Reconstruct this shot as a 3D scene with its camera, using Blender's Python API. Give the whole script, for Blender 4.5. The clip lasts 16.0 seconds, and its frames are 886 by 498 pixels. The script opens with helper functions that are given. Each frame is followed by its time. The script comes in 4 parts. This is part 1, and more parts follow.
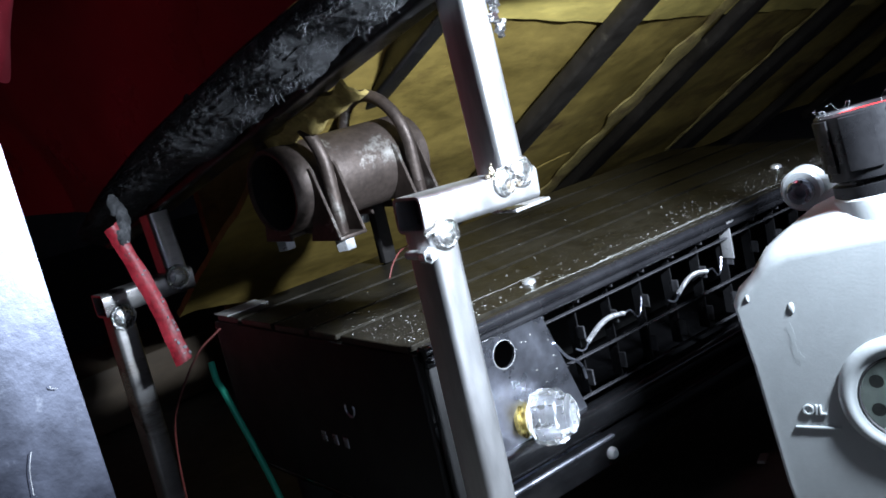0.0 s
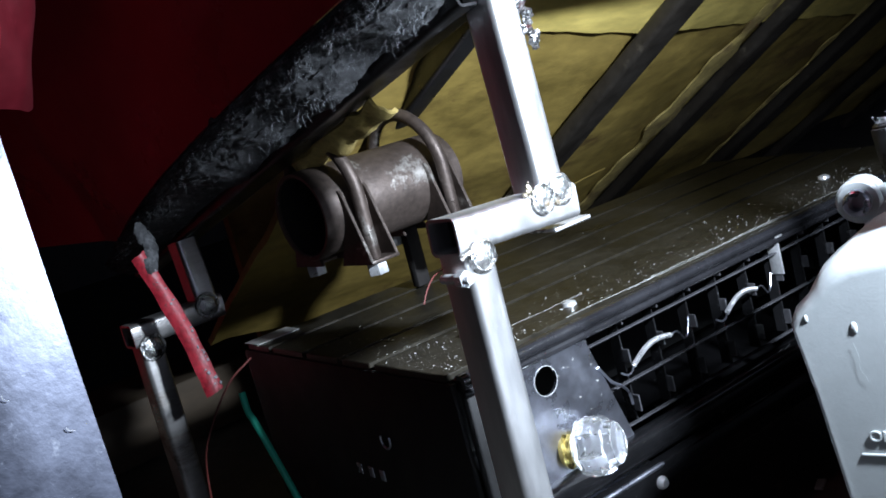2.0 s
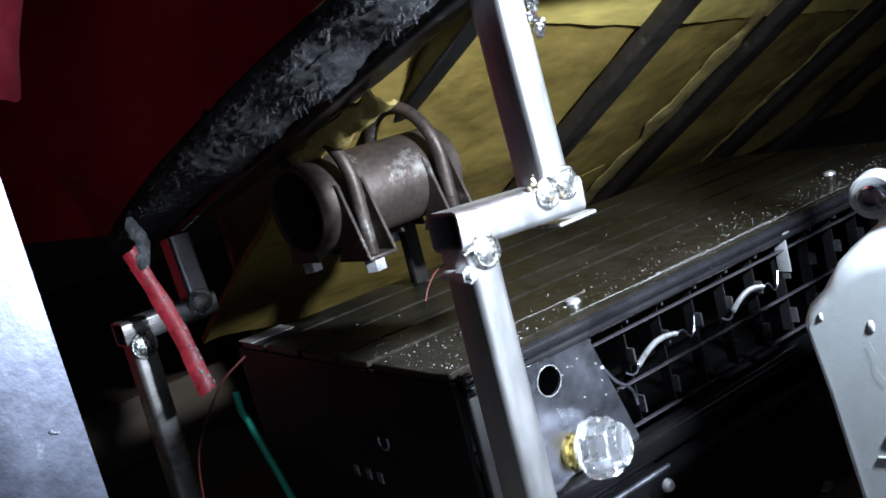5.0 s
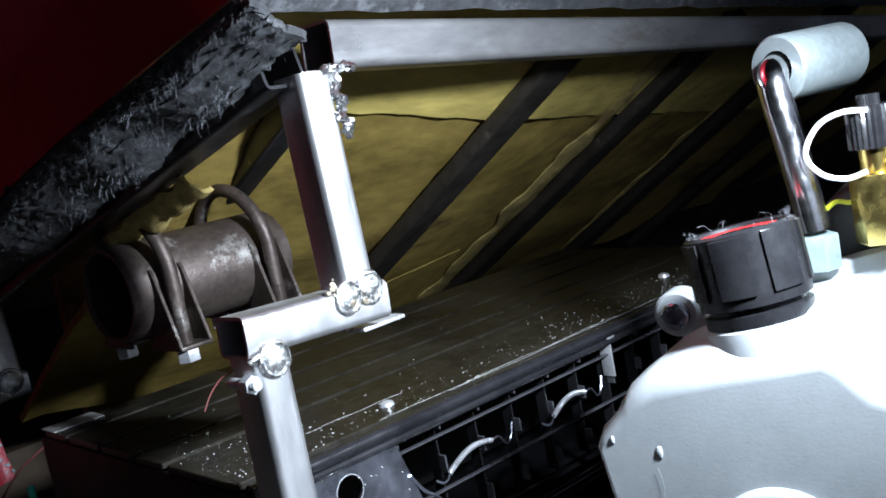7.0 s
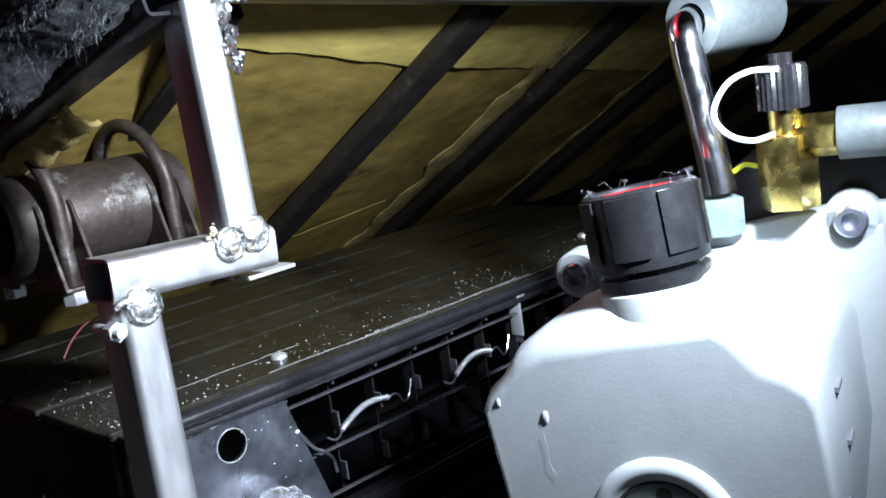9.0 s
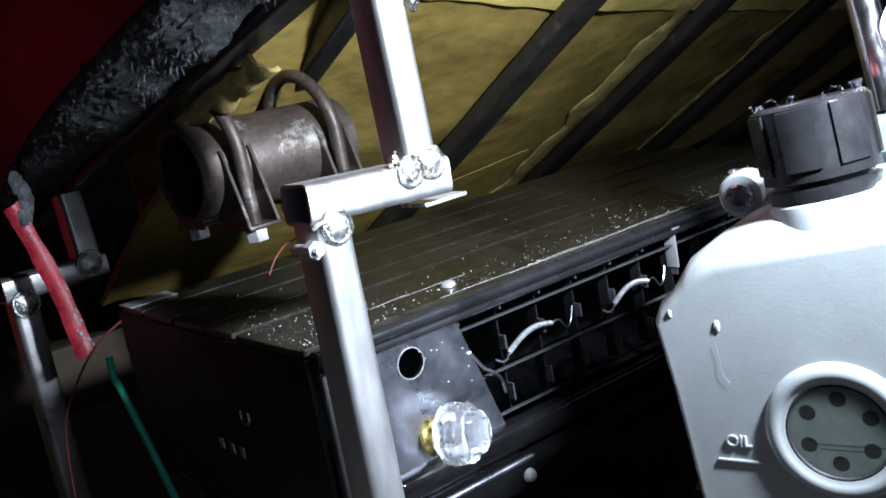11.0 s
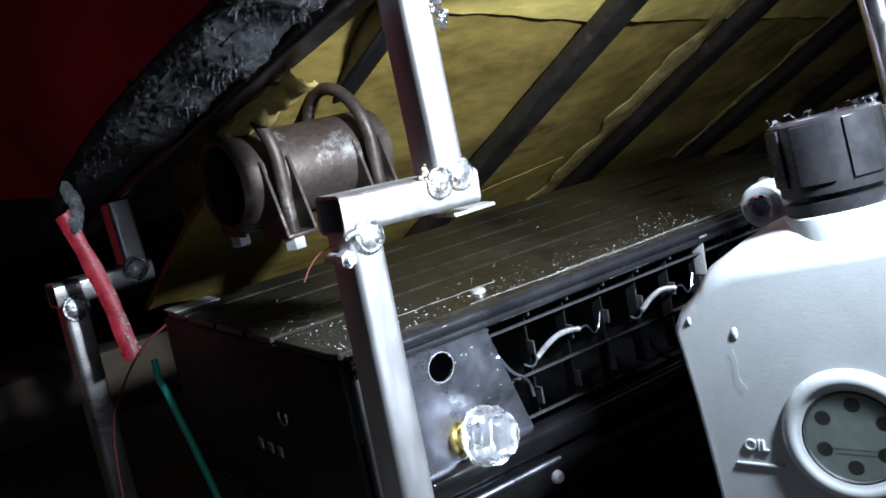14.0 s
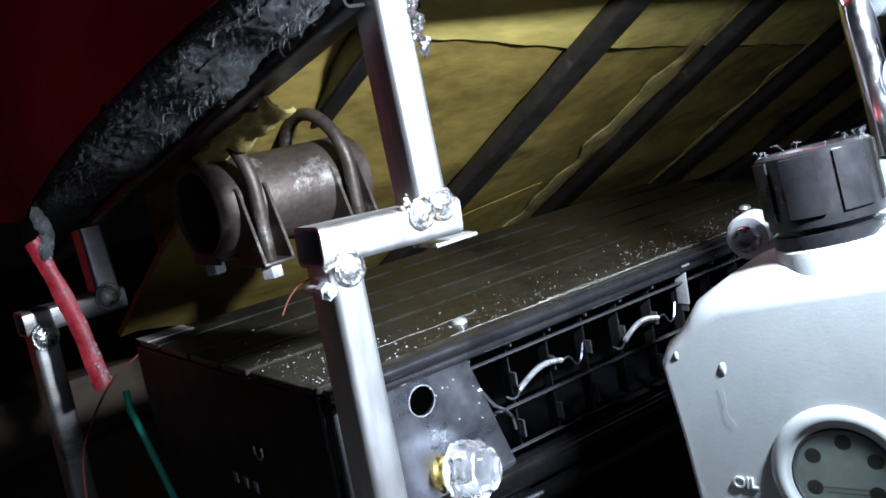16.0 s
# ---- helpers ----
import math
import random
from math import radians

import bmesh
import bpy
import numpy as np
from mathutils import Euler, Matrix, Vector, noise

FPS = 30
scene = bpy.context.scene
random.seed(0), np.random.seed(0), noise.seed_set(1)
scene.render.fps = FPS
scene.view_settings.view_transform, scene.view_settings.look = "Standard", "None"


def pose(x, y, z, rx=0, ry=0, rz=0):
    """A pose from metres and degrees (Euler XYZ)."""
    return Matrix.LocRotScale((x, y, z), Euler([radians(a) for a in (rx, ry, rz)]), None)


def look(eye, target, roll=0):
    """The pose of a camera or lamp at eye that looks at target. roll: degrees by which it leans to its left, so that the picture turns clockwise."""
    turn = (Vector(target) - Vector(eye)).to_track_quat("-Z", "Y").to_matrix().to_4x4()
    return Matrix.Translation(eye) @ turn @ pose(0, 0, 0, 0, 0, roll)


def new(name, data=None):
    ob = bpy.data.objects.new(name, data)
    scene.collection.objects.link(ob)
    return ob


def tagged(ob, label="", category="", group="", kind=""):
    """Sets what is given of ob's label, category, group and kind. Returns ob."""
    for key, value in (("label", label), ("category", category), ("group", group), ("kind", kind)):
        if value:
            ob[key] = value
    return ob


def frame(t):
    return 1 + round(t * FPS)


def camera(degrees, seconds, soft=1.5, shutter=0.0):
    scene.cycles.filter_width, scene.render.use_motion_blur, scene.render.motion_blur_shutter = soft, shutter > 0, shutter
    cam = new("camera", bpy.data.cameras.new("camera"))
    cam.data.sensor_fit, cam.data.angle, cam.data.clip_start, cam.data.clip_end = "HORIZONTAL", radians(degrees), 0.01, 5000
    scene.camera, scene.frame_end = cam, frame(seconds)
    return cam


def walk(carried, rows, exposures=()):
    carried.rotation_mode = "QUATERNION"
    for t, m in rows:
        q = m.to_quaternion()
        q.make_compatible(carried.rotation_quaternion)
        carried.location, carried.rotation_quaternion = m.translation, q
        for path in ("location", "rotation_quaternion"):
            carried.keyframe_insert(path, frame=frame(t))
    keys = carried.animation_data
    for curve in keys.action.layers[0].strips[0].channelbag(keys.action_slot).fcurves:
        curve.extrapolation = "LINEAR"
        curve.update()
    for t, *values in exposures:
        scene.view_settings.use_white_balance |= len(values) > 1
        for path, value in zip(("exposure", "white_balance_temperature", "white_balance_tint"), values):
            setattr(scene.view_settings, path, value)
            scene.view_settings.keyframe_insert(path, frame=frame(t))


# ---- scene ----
cam = camera(48.6, 16.0, soft=1.7)
PATH = [
    (0, (-0.4143, -0.4245, 0.4470), (0.2119, 0.3316, 0.2567), -12.96),
    (0.5, (-0.4113, -0.4145, 0.4429), (0.1995, 0.3560, 0.2603), -13.97),
    (1, (-0.3989, -0.4087, 0.4494), (0.2022, 0.3711, 0.2741), -14.26),
    (1.5, (-0.4013, -0.4069, 0.4476), (0.2032, 0.3724, 0.2823), -14.53),
    (2, (-0.3999, -0.4053, 0.4446), (0.2077, 0.3721, 0.2813), -14.50),
    (2.5, (-0.4043, -0.3942, 0.4410), (0.1671, 0.4097, 0.2761), -15.18),
    (3, (-0.4012, -0.3860, 0.4428), (0.1530, 0.4310, 0.2839), -15.34),
    (3.2, (-0.4008, -0.3824, 0.4376), (0.1506, 0.4370, 0.2812), -15.41),
    (5.3, (-0.3892, -0.3950, 0.4433), (0.2327, 0.3710, 0.2804), -14.15),
    (5.5, (-0.3811, -0.4050, 0.4476), (0.2492, 0.3557, 0.2923), -14.11),
    (6, (-0.3711, -0.4126, 0.4417), (0.3168, 0.3016, 0.3127), -13.03),
    (6.5, (-0.3478, -0.4054, 0.4583), (0.3514, 0.2993, 0.3379), -11.95),
    (7, (-0.3465, -0.4078, 0.4484), (0.3586, 0.2898, 0.3210), -10.76),
    (7.5, (-0.3392, -0.4041, 0.4477), (0.3803, 0.2749, 0.3022), -9.95),
    (8, (-0.3332, -0.4131, 0.4398), (0.4026, 0.2445, 0.2781), -9.00),
    (8.5, (-0.3207, -0.4011, 0.4319), (0.4176, 0.2487, 0.2513), -8.24),
    (9, (-0.3135, -0.4107, 0.4398), (0.4153, 0.2493, 0.2575), -7.98),
    (9.5, (-0.3312, -0.4085, 0.4338), (0.3874, 0.2640, 0.2570), -8.03),
    (10, (-0.3428, -0.4107, 0.4259), (0.3305, 0.3064, 0.2459), -9.03),
    (10.2, (-0.3441, -0.4094, 0.4258), (0.3148, 0.3195, 0.2400), -9.61),
    (12.5, (-0.3645, -0.4312, 0.4353), (0.2572, 0.3269, 0.2383), -10.70),
    (13, (-0.3670, -0.4346, 0.4326), (0.2536, 0.3236, 0.2327), -10.61),
    (13.5, (-0.3628, -0.4346, 0.4337), (0.2454, 0.3345, 0.2372), -10.84),
    (14, (-0.3560, -0.4319, 0.4330), (0.2464, 0.3449, 0.2495), -10.89),
    (14.5, (-0.3519, -0.4329, 0.4372), (0.2558, 0.3414, 0.2609), -10.57),
    (15, (-0.3564, -0.4340, 0.4337), (0.2782, 0.3192, 0.2604), -10.46),
    (15.5, (-0.3520, -0.4281, 0.4334), (0.2892, 0.3201, 0.2633), -10.36),
    (16, (-0.3510, -0.4214, 0.4367), (0.2762, 0.3391, 0.2690), -10.48),
]
EXPOSURES = [(0.0, 0.10), (3.0, 0.10), (5.5, 0.0), (6.5, -0.20), (7.5, -0.32), (9.0, -0.30), (9.5, -0.08), (10.0, 0.0), (12.5, 0.02), (16.0, 0.05)]
walk(cam, [(t, look(eye, target, roll)) for t, eye, target, roll in PATH], EXPOSURES)

# ---- light: one hand torch, and added world fill through an unseen opening behind ----
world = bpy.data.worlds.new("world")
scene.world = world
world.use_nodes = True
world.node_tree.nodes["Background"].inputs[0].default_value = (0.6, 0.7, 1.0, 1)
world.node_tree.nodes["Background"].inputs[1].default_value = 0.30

TORCH = Vector((-0.022, -0.365, 0.505))
spot = bpy.data.lights.new("torch_beam", "SPOT")
spot.energy, spot.color = 31.0, (0.76, 0.87, 1.03)
spot.spot_size, spot.spot_blend, spot.shadow_soft_size = radians(134), 1.0, 0.016
torch = new("torch_beam", spot)
torch.matrix_world = look(TORCH, (-0.055, 0.0, 0.345))


# ---- materials ----
def mat(name, base, rough=0.5, metal=0.0, vary=0.25, scale=60.0, bump=0.15, bump_scale=400.0, spots=None, spot_amt=0.5,
        spot_scale=30.0, spot_rough=None, stretch=(1, 1, 1), coat=0.0, detail=6.0, rand=0.0):
    """A surface with mottling at two scales, spots or dust of a second colour, uneven gloss and fine relief."""
    m = bpy.data.materials.new(name)
    m.use_nodes = True
    t = m.node_tree
    N, Lk = t.nodes, t.links
    b = N["Principled BSDF"]
    b.inputs["Metallic"].default_value = metal
    b.inputs["Coat Weight"].default_value = coat
    co = N.new("ShaderNodeTexCoord")
    mp = N.new("ShaderNodeMapping")
    mp.inputs["Scale"].default_value = stretch
    Lk.new(co.outputs["Object"], mp.inputs[0])

    def noise_tex(s, d=detail, r=0.6):
        n = N.new("ShaderNodeTexNoise")
        n.inputs["Scale"].default_value, n.inputs["Detail"].default_value, n.inputs["Roughness"].default_value = s, d, r
        Lk.new(mp.outputs[0], n.inputs["Vector"])
        return n

    n1, n2 = noise_tex(scale), noise_tex(scale * 5.3)
    add = N.new("ShaderNodeMath")
    add.operation = "ADD"
    Lk.new(n1.outputs["Fac"], add.inputs[0])
    Lk.new(n2.outputs["Fac"], add.inputs[1])
    mr = N.new("ShaderNodeMapRange")
    mr.inputs["From Min"].default_value, mr.inputs["From Max"].default_value = 0.7, 1.3
    mr.inputs["To Min"].default_value, mr.inputs["To Max"].default_value = 1 - vary, 1 + vary
    Lk.new(add.outputs[0], mr.inputs[0])
    mul = N.new("ShaderNodeVectorMath")
    mul.operation = "SCALE"
    mul.inputs[0].default_value = base
    Lk.new(mr.outputs[0], mul.inputs["Scale"])
    out = mul.outputs[0]
    ro = N.new("ShaderNodeMapRange")
    ro.inputs["From Min"].default_value, ro.inputs["From Max"].default_value = 0.3, 0.7
    ro.inputs["To Min"].default_value, ro.inputs["To Max"].default_value = max(0.03, rough - 0.1), min(1, rough + 0.12)
    Lk.new(n1.outputs["Fac"], ro.inputs[0])
    rout = ro.outputs[0]
    if rand:
        info = N.new("ShaderNodeObjectInfo")
        rr = N.new("ShaderNodeMapRange")
        rr.inputs["To Min"].default_value, rr.inputs["To Max"].default_value = 1 - rand, 1 + rand
        Lk.new(info.outputs["Random"], rr.inputs[0])
        sc = N.new("ShaderNodeVectorMath")
        sc.operation = "SCALE"
        Lk.new(out, sc.inputs[0])
        Lk.new(rr.outputs[0], sc.inputs["Scale"])
        out = sc.outputs[0]
    if spots:
        n3 = noise_tex(spot_scale, 8.0, 0.72)
        ramp = N.new("ShaderNodeMapRange")
        ramp.inputs["From Min"].default_value = 0.5 + 0.18 * (1 - 2 * spot_amt)
        ramp.inputs["From Max"].default_value = ramp.inputs["From Min"].default_value + 0.10
        Lk.new(n3.outputs["Fac"], ramp.inputs[0])
        mix = N.new("ShaderNodeMix")
        mix.data_type = "RGBA"
        mix.inputs["B"].default_value = (*spots, 1)
        Lk.new(ramp.outputs[0], mix.inputs["Factor"])
        Lk.new(out, mix.inputs["A"])
        out = mix.outputs["Result"]
        if spot_rough is not None:
            mx = N.new("ShaderNodeMix")
            mx.inputs["B"].default_value = spot_rough
            Lk.new(ramp.outputs[0], mx.inputs["Factor"])
            Lk.new(rout, mx.inputs["A"])
            rout = mx.outputs["Result"]
    Lk.new(out, b.inputs["Base Color"])
    Lk.new(rout, b.inputs["Roughness"])
    if bump:
        nb = noise_tex(bump_scale, 5.0)
        bp = N.new("ShaderNodeBump")
        bp.inputs["Strength"].default_value, bp.inputs["Distance"].default_value = bump, 0.001
        Lk.new(nb.outputs["Fac"], bp.inputs["Height"])
        Lk.new(bp.outputs[0], b.inputs["Normal"])
    return m


def glass_mat(name, color, rough=0.02, ior=1.5, trans=1.0):
    m = bpy.data.materials.new(name)
    m.use_nodes = True
    b = m.node_tree.nodes["Principled BSDF"]
    b.inputs["Base Color"].default_value = (*color, 1)
    b.inputs["Roughness"].default_value, b.inputs["IOR"].default_value = rough, ior
    b.inputs["Transmission Weight"].default_value = trans
    return m


RAIL_STEEL = mat("dull_rail_steel", (0.50, 0.49, 0.48), 0.33, 0.85, 0.2, 30, 0.12, 600, (0.22, 0.19, 0.16), 0.3, 20, 0.55, (0.3, 1, 1))
STEEL = mat("bare_steel", (0.74, 0.74, 0.74), 0.38, 0.93, 0.12, 40, 0.10, 700, (0.42, 0.38, 0.33), 0.12, 22, 0.55, (1, 1, 0.25))
TUBE_SHADE = mat("tube_end_shade", (0.03, 0.028, 0.026), 0.7, 0.5)
WELD = mat("weld_bead", (0.50, 0.50, 0.49), 0.26, 0.95, 0.4, 150, 0.8, 500, (0.35, 0.27, 0.17), 0.3, 90, 0.6)
WELD_DARK = mat("dark_weld_bead", (0.36, 0.36, 0.36), 0.28, 0.95, 0.4, 150, 0.6, 500, (0.10, 0.08, 0.06), 0.4, 120, 0.6)
BURNT = mat("heat_tinted_steel", (0.50, 0.44, 0.33), 0.4, 0.9, 0.3, 70)
BLACK_STEEL = mat("black_painted_bar", (0.012, 0.012, 0.013), 0.35, 0.0, 0.3, 60, 0.2, 500, (0.06, 0.06, 0.06), 0.15, 60, 0.7)
RUST_PIPE = mat("rusty_brown_steel", (0.085, 0.065, 0.055), 0.5, 0.55, 0.35, 45, 0.35, 350, (0.36, 0.34, 0.31), 0.27, 28, 0.42)
RUST_SHADED = mat("shade_dark_rust", (0.012, 0.010, 0.009), 0.85, 0.1, 0.4, 60, 0.3, 400)
RUST_DARK = mat("dark_oxidised_steel", (0.045, 0.038, 0.034), 0.5, 0.5, 0.35, 60, 0.3, 500, (0.12, 0.10, 0.08), 0.2, 80, 0.5)
ZINC = mat("zinc_plated", (0.70, 0.71, 0.72), 0.32, 0.6, 0.15, 80, 0.1, 600)
FOIL = mat("crinkled_silver_foil", (0.85, 0.86, 0.86), 0.30, 0.6, 0.15, 200, 0.9, 350)
CHROME = mat("chrome", (0.80, 0.80, 0.81), 0.19, 1.0, 0.05, 60, 0.02, 300)
BOX_TOP = mat("dusty_dark_lid", (0.018, 0.0155, 0.0105), 0.36, 0.0, 0.6, 22, 0.45, 220, (0.10, 0.085, 0.05), 0.15, 210, 0.85)
# Lip black: base lightened and gloss widened to carry its highlight line.
BOX_LIP = mat("highlight_lip_black", (0.016, 0.016, 0.018), 0.24, 0.0, 0.3, 40, 0.10, 200, coat=0.6)
BOX_END = mat("black_matt_paint", (0.004, 0.004, 0.004), 0.6, 0.0, 0.4, 30, 0.15, 300, (0.04, 0.04, 0.036), 0.08, 120, 0.9)
BOX_BLACK = mat("black_gloss_paint", (0.006, 0.006, 0.0065), 0.14, 0.0, 0.3, 30, 0.06, 200, (0.06, 0.06, 0.055), 0.07, 120, 0.8)
GRILLE_BLACK = mat("black_plastic", (0.012, 0.012, 0.013), 0.17, 0.0, 0.2, 60, 0.1, 500, (0.08, 0.08, 0.08), 0.08, 140, 0.8)
# Lighter copy of the grille plastic, with the torch glints put into its colour.
GRILLE_GLINT = mat("glint_lightened_plastic", (0.055, 0.055, 0.060), 0.24, 0.0, 0.3, 60, 0.1, 500)
BRACKET = mat("brushed_dark_plate", (0.52, 0.54, 0.62), 0.30, 0.97, 0.25, 30, 0.35, 30, (0.5, 0.5, 0.5), 0.07, 160, 0.6)
PUMP_PAINT = mat("pale_grey_cast_paint", (0.36, 0.385, 0.39), 0.40, 0.20, 0.05, 40, 0.08, 700, (0.40, 0.41, 0.41), 0.06, 60, 0.5)
HEX_PAINT = mat("pale_green_grey_metal", (0.26, 0.33, 0.33), 0.35, 0.5, 0.1, 60)
CAP_BLACK = mat("black_moulded_plastic", (0.010, 0.010, 0.011), 0.29, 0.0, 0.2, 60, 0.05, 400, (0.22, 0.22, 0.22), 0.04, 180, 0.8)
RUBBER = mat("black_rubber", (0.02, 0.02, 0.021), 0.55, 0.0, 0.2, 60, 0.2, 500)
RED_VINYL = mat("red_vinyl", (0.33, 0.008, 0.017), 0.34, 0.0, 0.12, 14, 0.12, 500)
# Darker copy of the red vinyl: the dim light on the corner fold is coloured in.
RED_SHADED = mat("shaded_red_vinyl", (0.075, 0.005, 0.009), 0.40, 0.0, 0.25, 14, 0.15, 300)
RED_TORN = mat("torn_red_vinyl", (0.26, 0.012, 0.022), 0.5, 0.0, 0.5, 60, 0.5, 260, (0.09, 0.02, 0.02), 0.3, 120, 0.8)
RED_PLASTIC = mat("red_plastic", (0.55, 0.02, 0.02), 0.35, 0.0, 0.1, 60)
FUZZ = mat("black_fibre_felt", (0.030, 0.031, 0.033), 0.95, 0.0, 0.7, 45, 1.0, 1400, (0.095, 0.098, 0.102), 0.42, 85, 1.0)
LINT = mat("fine_dark_fibre", (0.11, 0.114, 0.12), 0.9, 0.0, 0.5, 50, 0.0)
FIBRE = mat("loose_grey_fibre", (0.20, 0.21, 0.22), 0.8, 0.0, 0.3, 50, 0.0)
WOOD = mat("yellow_varnished_plywood", (0.28, 0.20, 0.052), 0.46, 0.0, 0.40, 11, 0.30, 120, (0.13, 0.080, 0.024), 0.40, 7, 0.6, (0.75, 1.2, 1.2), rand=0.12)
WOOD_PALE = mat("pale_yellow_plywood", (0.50, 0.39, 0.11), 0.5, 0.0, 0.35, 12, 0.35, 140, (0.30, 0.21, 0.06), 0.28, 9, 0.6, (0.5, 1.4, 1.4))
GLUE = mat("pale_crusted_glue", (0.32, 0.245, 0.08), 0.7, 0.0, 0.4, 30, 0.7, 160, (0.20, 0.14, 0.05), 0.5, 25, 0.8)
FOAM = mat("torn_yellow_foam", (0.33, 0.25, 0.08), 0.95, 0.0, 0.4, 60, 0.8, 200)
SLAT = mat("dark_wooden_slat", (0.022, 0.018, 0.014), 0.5, 0.0, 0.4, 25, 0.3, 200, (0.06, 0.05, 0.035), 0.2, 40, 0.6)
SHEET = mat("scuffed_aluminium_sheet", (0.075, 0.081, 0.105), 0.30, 0.9, 0.40, 18, 0.12, 160, (0.15, 0.16, 0.19), 0.24, 90, 0.42)
FLOOR = mat("dark_dirty_floor", (0.045, 0.042, 0.036), 0.7, 0.0, 0.5, 12, 0.4, 120, (0.11, 0.10, 0.08), 0.18, 40, 0.9)
GARAGE = mat("dark_garage_wall", (0.05, 0.048, 0.045), 0.8, 0.0, 0.3, 4, 0.2, 60)
TAN = mat("tan_board", (0.065, 0.046, 0.028), 0.7, 0.0, 0.3, 14, 0.3, 150, stretch=(0.3, 1, 1))
BRASS = mat("brass", (0.72, 0.56, 0.18), 0.24, 1.0, 0.12, 60, 0.05, 400)
GREEN = mat("green_insulation", (0.025, 0.55, 0.36), 0.4, 0.0, 0.1, 60)
BROWN_WIRE = mat("reddish_brown_insulation", (0.10, 0.022, 0.018), 0.45, 0.0, 0.1, 60)
YELLOW = mat("yellow_green_marking", (0.62, 0.66, 0.03), 0.5, 0.0, 0.1, 60)
WHITE = mat("white_plastic", (0.75, 0.76, 0.78), 0.35, 0.0, 0.05, 60)
PAPER = mat("worn_silver_label", (0.55, 0.55, 0.52), 0.5, 0.2, 0.4, 50, 0.2, 300, (0.15, 0.14, 0.12), 0.3, 60)
GREY_PLASTIC = mat("grey_ribbed_plastic", (0.10, 0.115, 0.115), 0.4, 0.0, 0.2, 60)
DARK_PRINT = mat("grey_print", (0.12, 0.12, 0.14), 0.5, 0.0, 0.1, 60)
CLEAR = glass_mat("clear_cut_glass", (0.97, 0.985, 0.98), 0.015, 1.54, 0.97)
SIGHT = glass_mat("sight_glass", (0.93, 0.97, 0.95))
SIGHT_BACK = mat("grey_green_inner_plate", (0.30, 0.335, 0.315), 0.5, 0.0, 0.2, 50, 0.1, 300)
OIL = glass_mat("clear_oil", (0.80, 0.83, 0.70), 0.05, 1.45)


# ---- mesh helpers ----
def part(name, bm, material, parent=None, label="", smooth=True):
    me = bpy.data.meshes.new(name)
    bm.normal_update()
    bm.to_mesh(me)
    bm.free()
    me.materials.append(material)
    if smooth:
        me.shade_smooth()
        me.set_sharp_from_angle(angle=radians(35))
    ob = new(name, me)
    if parent:
        ob.parent = parent
        ob.matrix_parent_inverse = parent.matrix_world.inverted()
    return tagged(ob, label)


def thing(name, at, label, category, group="", kind=""):
    ob = new(name)
    ob.empty_display_size = 0.02
    ob.matrix_world = at if isinstance(at, Matrix) else Matrix.Translation(at)
    bpy.context.view_layer.update()
    return tagged(ob, label, category, group, kind)


def put(bm, m):
    bmesh.ops.transform(bm, matrix=m, verts=bm.verts)
    return bm


def merge(*bms):
    out = bmesh.new()
    for b in bms:
        me = bpy.data.meshes.new("tmp")
        b.to_mesh(me)
        b.free()
        out.from_mesh(me)
        bpy.data.meshes.remove(me)
    return out


def block(lo, hi, bevel=0.001, seg=2):
    bm = bmesh.new()
    bmesh.ops.create_cube(bm, size=1)
    s = [hi[i] - lo[i] for i in range(3)]
    c = [(hi[i] + lo[i]) / 2 for i in range(3)]
    put(bm, Matrix.LocRotScale(c, None, s))
    if bevel:
        bmesh.ops.bevel(bm, geom=bm.edges, offset=bevel, segments=seg, affect="EDGES", profile=0.5)
    return bm


def axis_frame(a, b, up=(0, 0, 1)):
    """A pose at a whose z runs to b."""
    a, b = Vector(a), Vector(b)
    z = (b - a).normalized()
    x = Vector(up).cross(z)
    if x.length < 1e-4:
        x = Vector((1, 0, 0)).cross(z)
    if x.length < 1e-4:
        x = Vector((0, 1, 0))
    x.normalize()
    y = z.cross(x)
    m = Matrix((x, y, z)).transposed().to_4x4()
    m.translation = a
    return m


def rod(a, b, r, seg=16, r2=None, bevel=0.0):
    bm = bmesh.new()
    L = (Vector(b) - Vector(a)).length
    bmesh.ops.create_cone(bm, cap_ends=True, segments=seg, radius1=r, radius2=r if r2 is None else r2, depth=L)
    put(bm, Matrix.Translation((0, 0, L / 2)))
    if bevel:
        es = [e for e in bm.edges if abs(e.verts[0].co.z - e.verts[1].co.z) < 1e-6]
        bmesh.ops.bevel(bm, geom=es, offset=bevel, segments=2, affect="EDGES", profile=0.5)
    return put(bm, axis_frame(a, b))


def sweep(points, r, seg=10, closed=False):
    """A round tube along a line of points."""
    bm = bmesh.new()
    pts = [Vector(p) for p in points]
    n = len(pts)
    rings, side = [], None
    for i, p in enumerate(pts):
        q0 = pts[(i - 1) % n] if closed or i else p
        q1 = pts[(i + 1) % n] if closed or i < n - 1 else p
        d = (q1 - q0).normalized()
        if side is None:
            side = d.orthogonal().normalized()
        side = (side - d * side.dot(d)).normalized()
        other = d.cross(side)
        rr = r(i / max(1, n - 1)) if callable(r) else r
        rings.append([bm.verts.new(p + rr * (math.cos(2 * math.pi * k / seg) * side + math.sin(2 * math.pi * k / seg) * other)) for k in range(seg)])
    for i in range(n if closed else n - 1):
        a, b = rings[i], rings[(i + 1) % n]
        for k in range(seg):
            bm.faces.new((a[k], a[(k + 1) % seg], b[(k + 1) % seg], b[k]))
    if not closed:
        bm.faces.new(rings[0][::-1])
        bm.faces.new(rings[-1])
    return bm


